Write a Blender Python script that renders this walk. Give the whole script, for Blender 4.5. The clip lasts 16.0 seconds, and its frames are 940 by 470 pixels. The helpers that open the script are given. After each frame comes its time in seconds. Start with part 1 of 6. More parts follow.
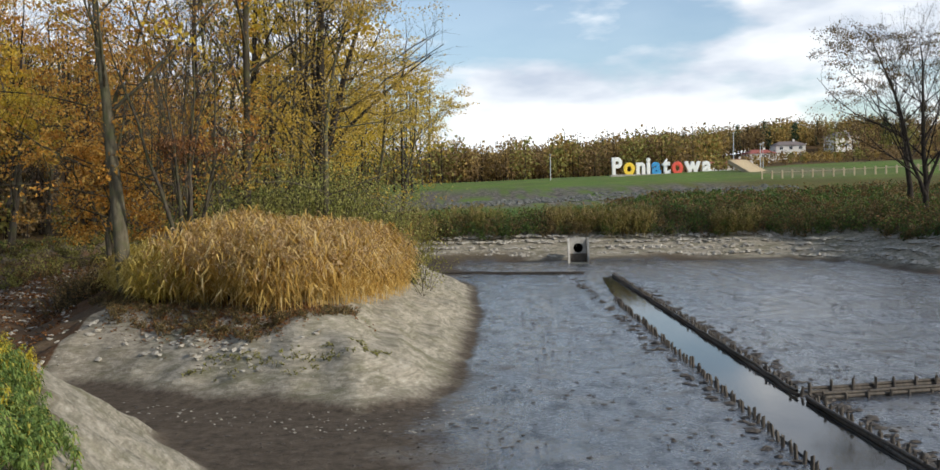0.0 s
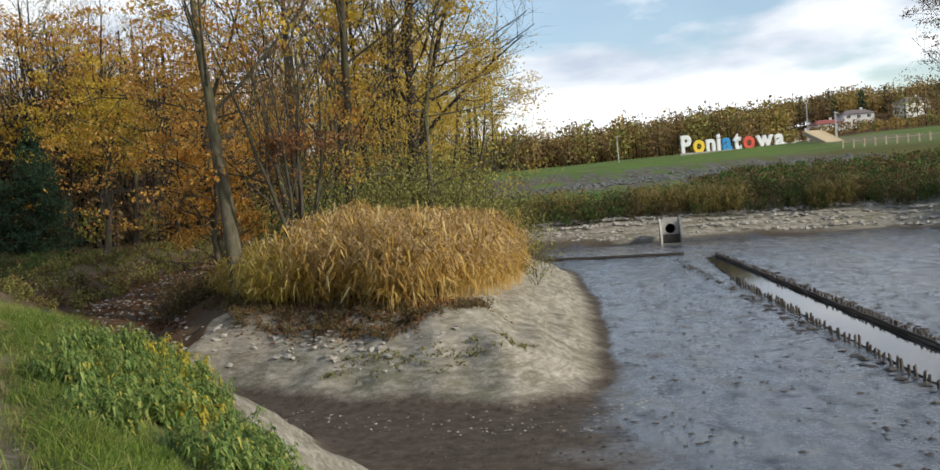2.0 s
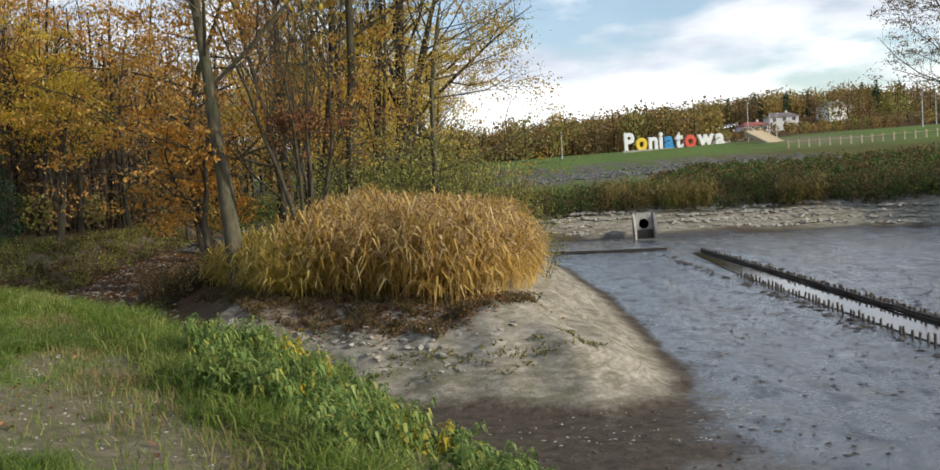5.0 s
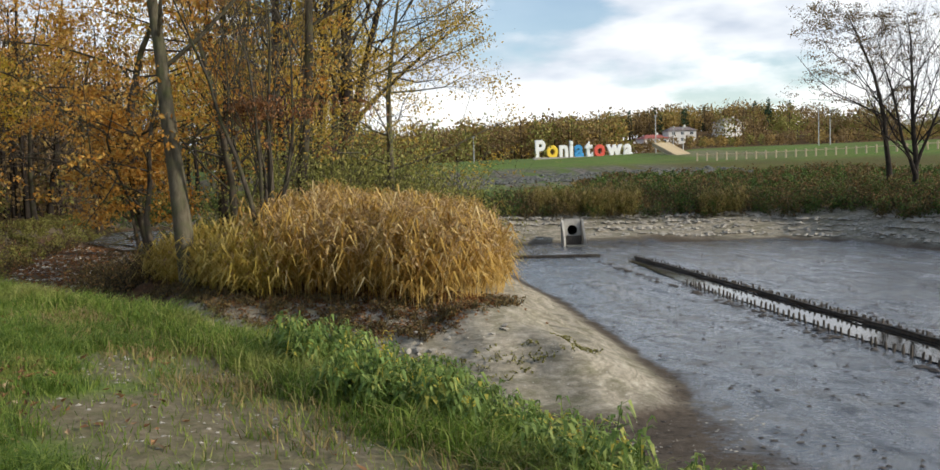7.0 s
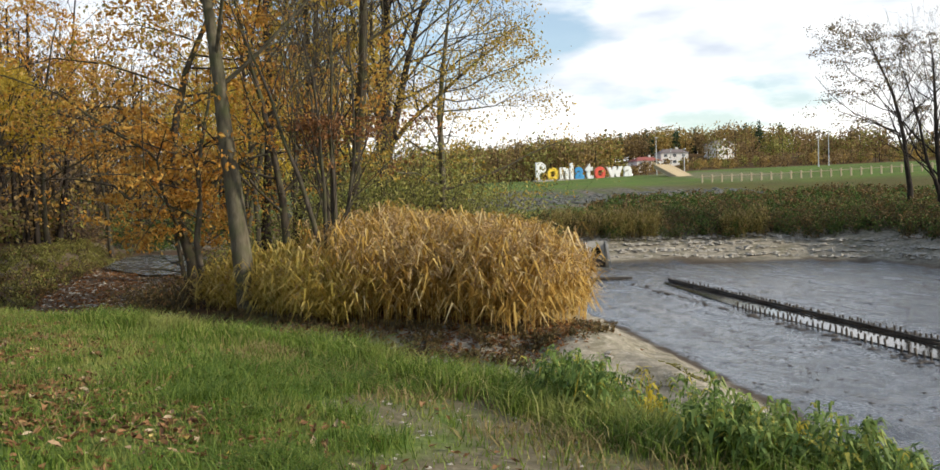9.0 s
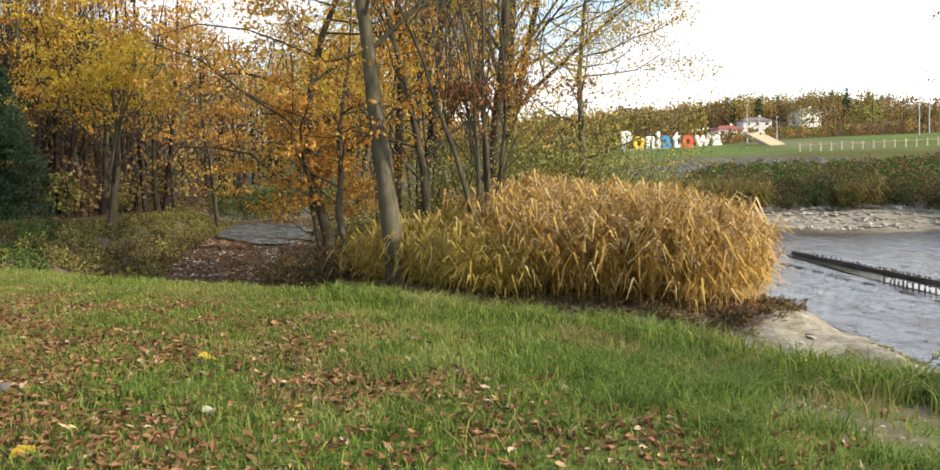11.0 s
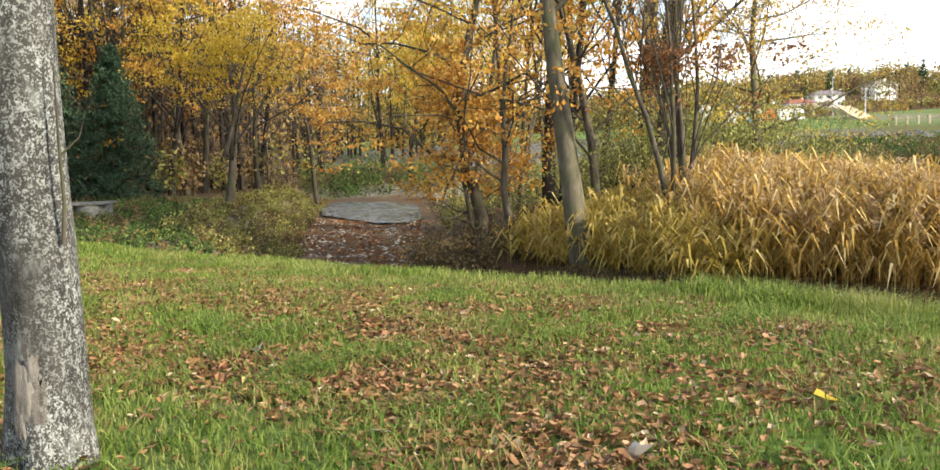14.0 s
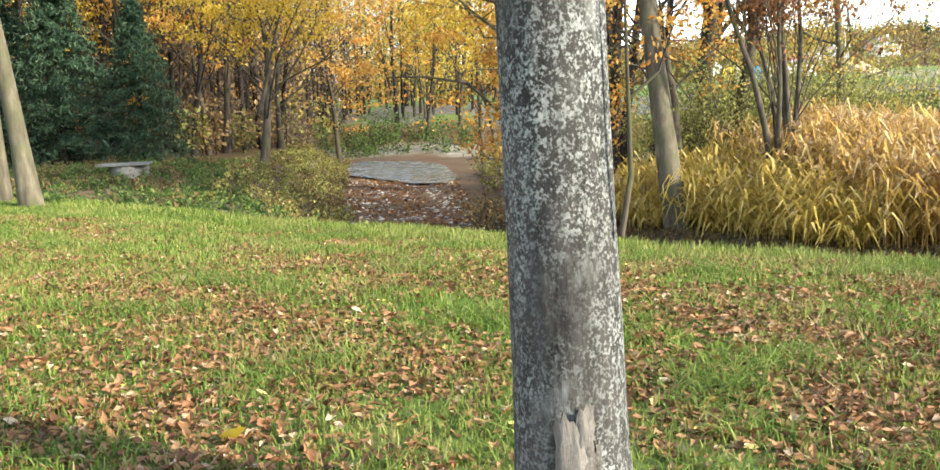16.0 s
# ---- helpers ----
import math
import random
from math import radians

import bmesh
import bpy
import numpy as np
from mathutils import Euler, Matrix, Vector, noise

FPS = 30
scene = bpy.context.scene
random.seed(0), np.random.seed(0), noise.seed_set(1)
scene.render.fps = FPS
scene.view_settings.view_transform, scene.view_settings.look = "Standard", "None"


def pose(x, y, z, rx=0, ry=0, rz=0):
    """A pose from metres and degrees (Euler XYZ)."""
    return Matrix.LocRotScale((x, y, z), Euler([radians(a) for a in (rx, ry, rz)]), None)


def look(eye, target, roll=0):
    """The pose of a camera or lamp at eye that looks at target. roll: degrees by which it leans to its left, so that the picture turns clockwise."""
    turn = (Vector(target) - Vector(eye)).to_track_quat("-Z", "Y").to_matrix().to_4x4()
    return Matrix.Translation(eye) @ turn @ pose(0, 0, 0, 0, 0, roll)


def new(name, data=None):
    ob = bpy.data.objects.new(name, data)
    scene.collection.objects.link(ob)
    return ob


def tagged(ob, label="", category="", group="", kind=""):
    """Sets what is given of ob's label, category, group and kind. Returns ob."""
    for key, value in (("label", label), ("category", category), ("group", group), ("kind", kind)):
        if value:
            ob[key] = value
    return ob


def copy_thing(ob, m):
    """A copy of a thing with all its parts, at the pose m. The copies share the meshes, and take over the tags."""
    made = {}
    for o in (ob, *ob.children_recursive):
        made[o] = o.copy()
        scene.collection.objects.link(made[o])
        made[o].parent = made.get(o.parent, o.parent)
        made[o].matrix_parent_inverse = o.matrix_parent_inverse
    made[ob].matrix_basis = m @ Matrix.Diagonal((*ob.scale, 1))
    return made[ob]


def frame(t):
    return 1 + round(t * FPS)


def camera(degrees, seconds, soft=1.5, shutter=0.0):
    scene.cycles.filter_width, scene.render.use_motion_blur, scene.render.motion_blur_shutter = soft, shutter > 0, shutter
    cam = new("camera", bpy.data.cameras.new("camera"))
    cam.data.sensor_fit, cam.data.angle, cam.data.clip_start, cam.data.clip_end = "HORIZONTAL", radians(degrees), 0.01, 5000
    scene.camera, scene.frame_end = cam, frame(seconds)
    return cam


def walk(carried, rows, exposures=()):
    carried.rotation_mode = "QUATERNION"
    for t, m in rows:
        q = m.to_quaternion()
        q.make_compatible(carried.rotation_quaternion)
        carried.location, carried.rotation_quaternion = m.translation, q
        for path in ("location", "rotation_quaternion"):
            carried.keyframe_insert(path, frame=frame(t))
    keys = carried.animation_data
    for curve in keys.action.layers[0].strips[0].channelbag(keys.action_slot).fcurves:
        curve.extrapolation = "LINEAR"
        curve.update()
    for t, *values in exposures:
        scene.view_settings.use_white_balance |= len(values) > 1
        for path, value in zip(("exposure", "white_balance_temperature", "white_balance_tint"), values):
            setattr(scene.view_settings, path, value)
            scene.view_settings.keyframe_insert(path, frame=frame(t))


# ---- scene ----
cam = camera(53.7, 16.0)
METRES, EYE, TILT, LEAN, TURN = 20.0, 1.6, -2.3, 1.4, 0.0
ROWS = [
    (0.0, 0.0, 0.0, 0.0, 0.0, 0.0, -0.0),
    (0.5, -0.0251, 0.0105, -0.0006, 0.59, -1.06, -0.36),
    (1.0, -0.0522, 0.0319, -0.0016, 3.93, -0.86, 0.99),
    (1.5, -0.0787, 0.0479, -0.0031, 3.6, -1.01, 2.49),
    (2.0, -0.1059, 0.0658, -0.003, 3.49, -0.54, 2.95),
    (2.5, -0.1329, 0.0808, -0.0042, 1.84, -0.46, 2.94),
    (3.0, -0.16, 0.0949, -0.0037, 1.8, -0.36, 2.91),
    (3.5, -0.1881, 0.1111, -0.006, 1.79, -0.39, 3.39),
    (4.0, -0.2145, 0.1314, -0.0065, 1.41, -0.82, 3.36),
    (6.5, -0.3396, 0.2117, -0.0112, -6.72, -0.96, 0.38),
    (7.0, -0.3652, 0.2226, -0.0111, -7.56, -0.9, 0.42),
    (7.5, -0.3928, 0.2394, -0.012, -7.03, -0.35, 0.79),
    (8.0, -0.4193, 0.2582, -0.0131, -7.71, 0.45, 0.72),
    (8.5, -0.4466, 0.2766, -0.0123, -7.69, 0.34, 0.57),
    (9.0, -0.4733, 0.2907, -0.011, -8.39, 0.51, 0.68),
    (9.5, -0.5009, 0.3076, -0.0094, -8.14, -0.57, 1.96),
    (10.0, -0.5279, 0.3228, -0.009, -6.7, -1.67, 1.76),
    (12.5, -0.6594, 0.4058, -0.0071, -1.4, -0.82, -0.14),
    (13.0, -0.6864, 0.4224, -0.0068, -0.81, -1.55, 0.19),
    (13.5, -0.713, 0.4371, -0.0067, -1.02, -1.99, 0.29),
    (14.0, -0.74, 0.4554, -0.0059, -0.81, -2.72, 0.58),
    (14.5, -0.7668, 0.471, -0.0058, -0.7, -3.13, 0.54),
    (15.0, -0.7934, 0.4905, -0.0049, -0.63, -3.5, 0.04),
    (15.5, -0.8198, 0.5066, -0.0043, -1.19, -3.78, 0.61),
    (16.0, -0.8477, 0.5257, -0.0041, -1.24, -5.26, 0.78),
]
walk(cam, [(t, pose(0, 0, EYE, TILT, LEAN, TURN) @ pose(METRES * x, METRES * y, METRES * z, 90 + pitch, roll, yaw)) for t, x, y, z, yaw, pitch, roll in ROWS],
     [(0.0, 0.0, 6200, 9), (4.0, 0.05, 6250, 9), (8.5, 0.15, 6450, 9), (9.0, 0.27, 6500, 9), (9.5, 0.62, 6550, 10), (10.0, 0.75, 6600, 10), (12.5, 0.92, 6650, 10), (13.0, 1.18, 6600, 10), (13.5, 1.18, 6550, 10), (14.5, 1.44, 6400, 9), (16.0, 1.75, 6250, 9)])

# ---- light ----
SUN_ELEV, SUN_AZ = 24.0, 118.0      # degrees; azimuth clockwise from +y
sun_way = Vector((math.sin(radians(SUN_AZ)) * math.cos(radians(SUN_ELEV)),
                  math.cos(radians(SUN_AZ)) * math.cos(radians(SUN_ELEV)), math.sin(radians(SUN_ELEV))))
sun = new("sun", bpy.data.lights.new("sun", "SUN"))
sun.data.energy, sun.data.angle, sun.data.color = 3.8, radians(1.5), (1.0, 0.9, 0.74)
sun.matrix_world = look(sun_way * 100, (0, 0, 0))


def make_world():
    w = bpy.data.worlds.new("sky")
    scene.world = w
    w.use_nodes = True
    nt = w.node_tree
    nt.nodes.clear()
    n = nt.nodes.new
    sky = n("ShaderNodeTexSky")
    sky.sky_type, sky.sun_disc = "NISHITA", False
    sky.sun_elevation, sky.sun_rotation = radians(SUN_ELEV), radians(SUN_AZ)
    sky.air_density, sky.dust_density = 1.0, 0.6
    bg_sky, bg_cloud, mix, out = n("ShaderNodeBackground"), n("ShaderNodeBackground"), n("ShaderNodeMixShader"), n("ShaderNodeOutputWorld")
    bg_sky.inputs[1].default_value = 0.15
    nt.links.new(sky.outputs[0], bg_sky.inputs[0])
    tc, mp = n("ShaderNodeTexCoord"), n("ShaderNodeMapping")
    mp.inputs["Scale"].default_value = (1.0, 1.0, 3.0)
    mp.inputs["Location"].default_value = (0.35, 0.2, 0.12)
    nt.links.new(tc.outputs["Generated"], mp.inputs[0])
    big, fine = n("ShaderNodeTexNoise"), n("ShaderNodeTexNoise")
    for t, s, d in ((big, 2.3, 7.0), (fine, 3.2, 5.0)):
        t.inputs["Scale"].default_value, t.inputs["Detail"].default_value, t.inputs["Roughness"].default_value = s, d, 0.52
        nt.links.new(mp.outputs[0], t.inputs[0])
    sep, gain, less = n("ShaderNodeSeparateXYZ"), n("ShaderNodeMapRange"), n("ShaderNodeMath")
    nt.links.new(tc.outputs["Generated"], sep.inputs[0])
    nt.links.new(sep.outputs[2], gain.inputs[0])
    gain.inputs[1].default_value, gain.inputs[2].default_value, gain.inputs[3].default_value, gain.inputs[4].default_value = 0.14, 0.5, 0.0, 0.17
    less.operation = "SUBTRACT"
    nt.links.new(big.outputs[0], less.inputs[0])
    nt.links.new(gain.outputs[0], less.inputs[1])
    cover, shade = n("ShaderNodeValToRGB"), n("ShaderNodeValToRGB")
    cover.color_ramp.elements[0].position, cover.color_ramp.elements[1].position = 0.415, 0.475
    cover.color_ramp.elements[0].color = (0.12, 0.12, 0.12, 1)
    shade.color_ramp.elements[0].position, shade.color_ramp.elements[1].position = 0.40, 0.56
    shade.color_ramp.elements[0].color, shade.color_ramp.elements[1].color = (0.52, 0.57, 0.65, 1), (1, 0.99, 0.97, 1)
    nt.links.new(less.outputs[0], cover.inputs[0])
    nt.links.new(fine.outputs[0], shade.inputs[0])
    nt.links.new(shade.outputs[0], bg_cloud.inputs[0])
    bg_cloud.inputs[1].default_value = 1.2
    nt.links.new(cover.outputs[0], mix.inputs[0])
    nt.links.new(bg_sky.outputs[0], mix.inputs[1])
    nt.links.new(bg_cloud.outputs[0], mix.inputs[2])
    nt.links.new(mix.outputs[0], out.inputs[0])


make_world()


# ---- materials ----
class Nodes:
    """A small builder of node materials."""

    def __init__(self, name):
        self.mat = bpy.data.materials.new(name)
        self.mat.use_nodes = True
        self.nt = self.mat.node_tree
        self.bsdf = self.nt.nodes["Principled BSDF"]
        self.out = self.nt.nodes["Material Output"]
        self.space = self.add("ShaderNodeTexCoord").outputs["Object"]

    def add(self, kind):
        return self.nt.nodes.new(kind)

    def link(self, a, b):
        self.nt.links.new(a, b)

    def noise(self, scale, detail=4.0, rough=0.55, stretch=None, warp=0.0):
        t = self.add("ShaderNodeTexNoise")
        t.inputs["Scale"].default_value, t.inputs["Detail"].default_value = scale, detail
        t.inputs["Roughness"].default_value, t.inputs["Distortion"].default_value = rough, warp
        src = self.space
        if stretch:
            m = self.add("ShaderNodeMapping")
            m.inputs["Scale"].default_value = stretch
            self.link(src, m.inputs[0])
            src = m.outputs[0]
        self.link(src, t.inputs[0])
        return t.outputs[0]

    def cells(self, scale, feature="F1", stretch=None):
        t = self.add("ShaderNodeTexVoronoi")
        t.feature = feature
        t.inputs["Scale"].default_value = scale
        src = self.space
        if stretch:
            m = self.add("ShaderNodeMapping")
            m.inputs["Scale"].default_value = stretch
            self.link(src, m.inputs[0])
            src = m.outputs[0]
        self.link(src, t.inputs[0])
        return t.outputs

    def ramp(self, fac, stops):
        r = self.add("ShaderNodeValToRGB")
        el = r.color_ramp.elements
        while len(el) < len(stops):
            el.new(0.5)
        for e, (p, c) in zip(el, stops):
            e.position = p
            e.color = (*c, 1) if isinstance(c, tuple) else (c, c, c, 1)
        self.link(fac, r.inputs[0])
        return r.outputs[0]

    def mix(self, fac, a, b, mode="MIX"):
        m = self.add("ShaderNodeMix")
        m.data_type, m.blend_type = "RGBA", mode
        for i, v in ((0, fac), (6, a), (7, b)):
            sock = m.inputs[i]
            if isinstance(v, (int, float)):
                sock.default_value = v if i == 0 else (v, v, v, 1)
            elif isinstance(v, tuple):
                sock.default_value = (*v, 1)
            else:
                self.link(v, sock)
        return m.outputs[2]

    def math(self, op, a, b=0.0):
        m = self.add("ShaderNodeMath")
        m.operation, m.use_clamp = op, op in ("MULTIPLY", "ADD", "SUBTRACT")
        for sock, v in zip(m.inputs, (a, b)):
            if isinstance(v, (int, float)):
                sock.default_value = v
            else:
                self.link(v, sock)
        return m.outputs[0]

    def attr(self, name):
        a = self.add("ShaderNodeAttribute")
        a.attribute_name = name
        s = self.add("ShaderNodeSeparateColor")
        self.link(a.outputs["Color"], s.inputs[0])
        return s.outputs

    def bump(self, height, strength=0.5, distance=0.02, before=None):
        b = self.add("ShaderNodeBump")
        b.inputs["Strength"].default_value, b.inputs["Distance"].default_value = strength, distance
        self.link(height, b.inputs["Height"])
        if before:
            self.link(before, b.inputs["Normal"])
        return b.outputs[0]

    def done(self, color=None, rough=0.8, normal=None, metal=0.0, spec=None):
        b = self.bsdf
        for key, v in (("Base Color", color), ("Roughness", rough), ("Normal", normal), ("Metallic", metal), ("Specular IOR Level", spec)):
            if v is None:
                continue
            if isinstance(v, (int, float)):
                b.inputs[key].default_value = v
            elif isinstance(v, tuple):
                b.inputs[key].default_value = (*v, 1)
            else:
                self.link(v, b.inputs[key])
        return self.mat


def leaf_material(name, stops, through_light=0.35, rough=0.6, scale=0.7, dry=None):
    """Foliage: colours by island and by a slow noise, with light shining through."""
    k = Nodes(name)
    geo = k.add("ShaderNodeNewGeometry")
    col = k.ramp(geo.outputs["Random Per Island"], stops)
    col = k.mix(k.math("MULTIPLY", k.noise(scale, 2.0), 0.35), col, k.mix(0.6, col, (0.05, 0.035, 0.015)))
    if dry:
        col = k.mix(k.ramp(k.noise(0.55, 4, 0.65), [(0.48, 0.0), (0.64, 0.55)]), col, dry)
    k.done(col, rough, spec=0.25)
    tr, mx = k.add("ShaderNodeBsdfTranslucent"), k.add("ShaderNodeMixShader")
    k.link(col, tr.inputs[0])
    mx.inputs[0].default_value = through_light
    k.link(k.bsdf.outputs[0], mx.inputs[1])
    k.link(tr.outputs[0], mx.inputs[2])
    k.link(mx.outputs[0], k.out.inputs[0])
    return k.mat


def bark_material(name, dark, light, moss=None, lichen=0.0, scale=1.0):
    k = Nodes(name)
    a = k.noise(9 * scale, 6, 0.6, (1, 1, 0.22))
    col = k.ramp(a, [(0.32, dark), (0.68, light)])
    col = k.mix(k.ramp(k.noise(1.4, 3), [(0.4, 0.0), (0.7, 0.6)]), col, dark)
    if moss:
        col = k.mix(k.ramp(k.noise(2.1, 4), [(0.48, 0.0), (0.68, 0.75)]), col, moss)
    h = a
    if lichen:
        edge = k.noise(60, 4, 0.65)
        patch = k.ramp(k.noise(3.6, 5, 0.6, (1, 1, 0.45)), [(0.36, 0.12), (0.60, 0.95)])
        spot = k.ramp(k.mix(0.45, k.noise(110, 3, 0.6, (1, 1, 0.85)), k.noise(38, 4, 0.65, (1, 1, 0.8))), [(0.48, 0.0), (0.57, 1.0)])
        blotch = k.ramp(k.noise(9, 6, 0.68, (1, 1, 0.4)), [(0.57, 0.0), (0.72, 0.75)])
        m = k.mix(1.0, k.math("MULTIPLY", spot, patch), k.math("MULTIPLY", blotch, 0.7), "LIGHTEN")
        col = k.mix(k.math("MULTIPLY", m, lichen), col, k.ramp(edge, [(0.35, (0.24, 0.25, 0.22)), (0.7, (0.42, 0.43, 0.40))]))
    return k.done(col, 0.9, k.bump(h, 0.7, 0.02), spec=0.2)


def ground_material():
    k = Nodes("earth")
    zone = k.attr("zone")   # red: wet mud, green: dry silt and stones, blue: leaf litter, also cloud-shade brown on the right bank
    y = k.attr("cover")     # red: grass cover, green: rubble, blue: trodden earth
    blur = k.noise(7, 6, 0.75)

    def ragged(mask, lo=0.42, hi=0.62, amount=0.9):
        m = k.add("ShaderNodeMath")
        m.operation = "MULTIPLY_ADD"
        k.link(k.math("SUBTRACT", blur, 0.22), m.inputs[0])
        m.inputs[1].default_value = amount
        m.inputs[2].default_value = -0.25
        a = k.add("ShaderNodeMath")
        a.operation = "ADD"
        k.link(m.outputs[0], a.inputs[0])
        k.link(mask, a.inputs[1])
        return k.ramp(a.outputs[0], [(lo, 0.0), (hi, 1.0)])

    z = [ragged(zone[0], 0.3, 0.85, 0.7), ragged(zone[1], 0.35, 0.65), zone[2]]
    # soil with grass between
    soil = k.ramp(k.noise(5, 6, 0.6), [(0.3, (0.075, 0.055, 0.032)), (0.7, (0.19, 0.15, 0.095))])
    turf = k.ramp(k.noise(7, 6, 0.65), [(0.28, (0.06, 0.10, 0.014)), (0.5, (0.11, 0.19, 0.028)), (0.75, (0.20, 0.27, 0.055))])
    turf = k.mix(k.ramp(k.noise(0.45, 4, 0.6), [(0.45, 0.0), (0.7, 0.55)]), turf, (0.22, 0.19, 0.07))
    turf = k.mix(k.ramp(k.noise(0.13, 5, 0.65), [(0.42, 0.0), (0.64, 0.55)]), turf, (0.085, 0.095, 0.035))
    col = k.mix(y[0], soil, turf)
    bits = k.cells(15)
    lit = k.ramp(k.noise(11, 5, 0.65), [(0.25, (0.045, 0.025, 0.012)), (0.5, (0.13, 0.068, 0.03)), (0.8, (0.26, 0.15, 0.07))])
    lit = k.mix(0.6, lit, k.ramp(bits[0], [(0.1, (0.75, 0.62, 0.5)), (0.6, (0.25, 0.22, 0.2))]), "OVERLAY")
    col = k.mix(z[2], col, lit)
    # pale dried silt with pebbles and dark stains
    silt = k.ramp(k.noise(3.4, 8, 0.7, (1, 1, 4)), [(0.27, (0.16, 0.138, 0.10)), (0.5, (0.35, 0.31, 0.24)), (0.75, (0.53, 0.48, 0.385))])
    silt = k.mix(k.ramp(k.noise(1.6, 6, 0.7, (0.8, 0.8, 5)), [(0.46, 0.0), (0.62, 0.75)]), silt, (0.16, 0.145, 0.10))
    silt = k.mix(k.ramp(k.cells(9)[0], [(0.10, 0.75), (0.2, 0.0)]), silt, k.ramp(k.noise(23, 2), [(0.4, (0.18, 0.15, 0.12)), (0.6, (0.6, 0.57, 0.5))]))
    algae = k.ramp(k.noise(0.9, 7, 0.72, (0.6, 1.6, 1)), [(0.50, 0.0), (0.64, 0.7)])
    silt = k.mix(algae, silt, k.ramp(k.noise(17, 4, 0.7), [(0.3, (0.09, 0.085, 0.045)), (0.7, (0.20, 0.19, 0.11))]))
    col = k.mix(z[1], col, silt)
    stone = k.ramp(k.cells(1.9)[0], [(0.1, (0.25, 0.225, 0.19)), (0.5, (0.15, 0.13, 0.105)), (0.75, (0.06, 0.05, 0.04))])
    col = k.mix(y[1], col, stone)
    col = k.mix(k.math("MULTIPLY", y[2], k.ramp(k.noise(4.5, 6, 0.7), [(0.36, 0.1), (0.58, 1.0)])), col, k.ramp(k.noise(14, 5, 0.7), [(0.3, (0.13, 0.105, 0.062)), (0.7, (0.27, 0.225, 0.15))]))
    # mud: dark, wet, with drier ridges; reflected sky put in as a blue tint
    mudc = k.ramp(k.noise(2.6, 7, 0.65), [(0.3, (0.022, 0.026, 0.034)), (0.55, (0.058, 0.068, 0.084)), (0.8, (0.11, 0.124, 0.145))])
    g = [ragged(k.attr("film")[0], 0.4, 0.75)]     # red: glossy water film
    mudc = k.mix(g[0], k.ramp(k.noise(4, 6, 0.65), [(0.3, (0.052, 0.041, 0.030)), (0.7, (0.13, 0.103, 0.077))]), mudc)
    mudc = k.mix(k.ramp(k.cells(5.5)[0], [(0.07, 0.85), (0.14, 0.0)]), mudc, (0.025, 0.02, 0.016))
    col = k.mix(z[0], col, mudc)
    wet = k.ramp(k.noise(0.35, 6, 0.62, (1.7, 0.55, 1), 0.6), [(0.36, 0.34), (0.5, 0.20), (0.64, 0.07)])
    fine_wet = k.math("ADD", wet, k.math("MULTIPLY", k.math("SUBTRACT", k.noise(8, 5), 0.42), 0.5))
    rough = k.mix(k.ramp(z[0], [(0.55, 0.0), (0.95, 1.0)]), 0.92, fine_wet)
    clods = k.noise(6, 6, 0.68)
    b1 = k.bump(clods, 0.7, 0.05)
    b2 = k.bump(k.noise(38, 4, 0.7), 0.5, 0.012, b1)
    film = k.math("MULTIPLY", g[0], k.ramp(k.noise(1.3, 6, 0.68, (1.4, 0.7, 1)), [(0.36, 0.15), (0.52, 1.0)]))
    rough = k.mix(g[0], 0.85, rough)
    k.link(k.mix(1.0, film, k.attr("film")[1], "LIGHTEN"), k.bsdf.inputs["Coat Weight"])
    pool = k.attr("film")[1]
    k.link(k.math("SUBTRACT", k.math("SUBTRACT", fine_wet, 0.08), k.math("MULTIPLY", pool, 0.3)), k.bsdf.inputs["Coat Roughness"])
    k.link(b1, k.bsdf.inputs["Coat Normal"])
    rough = k.mix(k.math("MULTIPLY", pool, 0.9), rough, 0.08)
    return k.done(col, rough, b2, spec=k.mix(film, 0.1, 0.8))


M_EARTH = ground_material()
M_BARK_GREY = bark_material("bark_grey_lichen", (0.018, 0.0165, 0.014), (0.070, 0.064, 0.055), None, 0.85, 1.6)
M_BARK_DEAD = bark_material("bark_dead", (0.05, 0.042, 0.034), (0.21, 0.185, 0.155), None, 0.3, 2.0)
M_BARK = bark_material("bark_brown", (0.030, 0.024, 0.018), (0.12, 0.098, 0.072), (0.075, 0.08, 0.03))
M_BARK_PALE = bark_material("bark_olive", (0.055, 0.046, 0.030), (0.17, 0.148, 0.10), (0.08, 0.088, 0.036))
M_BARK_DARK = bark_material("bark_dark", (0.014, 0.011, 0.009), (0.055, 0.044, 0.034))
M_ORANGE = leaf_material("leaves_orange", [(0, (0.44, 0.18, 0.028)), (0.5, (0.69, 0.36, 0.06)), (1, (0.80, 0.55, 0.15))], 0.5)
M_YELLOW = leaf_material("leaves_yellow", [(0, (0.48, 0.31, 0.025)), (0.5, (0.72, 0.49, 0.04)), (1, (0.78, 0.60, 0.12))], 0.5)
M_GOLD = leaf_material("leaves_gold", [(0, (0.38, 0.25, 0.035)), (0.5, (0.60, 0.40, 0.06)), (1, (0.68, 0.52, 0.14))], 0.4)
M_OLIVE = leaf_material("leaves_olive", [(0, (0.15, 0.15, 0.03)), (0.6, (0.30, 0.29, 0.07)), (1, (0.46, 0.42, 0.13))], 0.4)
M_WILLOW = leaf_material("leaves_willow", [(0, (0.17, 0.19, 0.04)), (0.6, (0.34, 0.35, 0.09)), (1, (0.50, 0.46, 0.15))], 0.4)
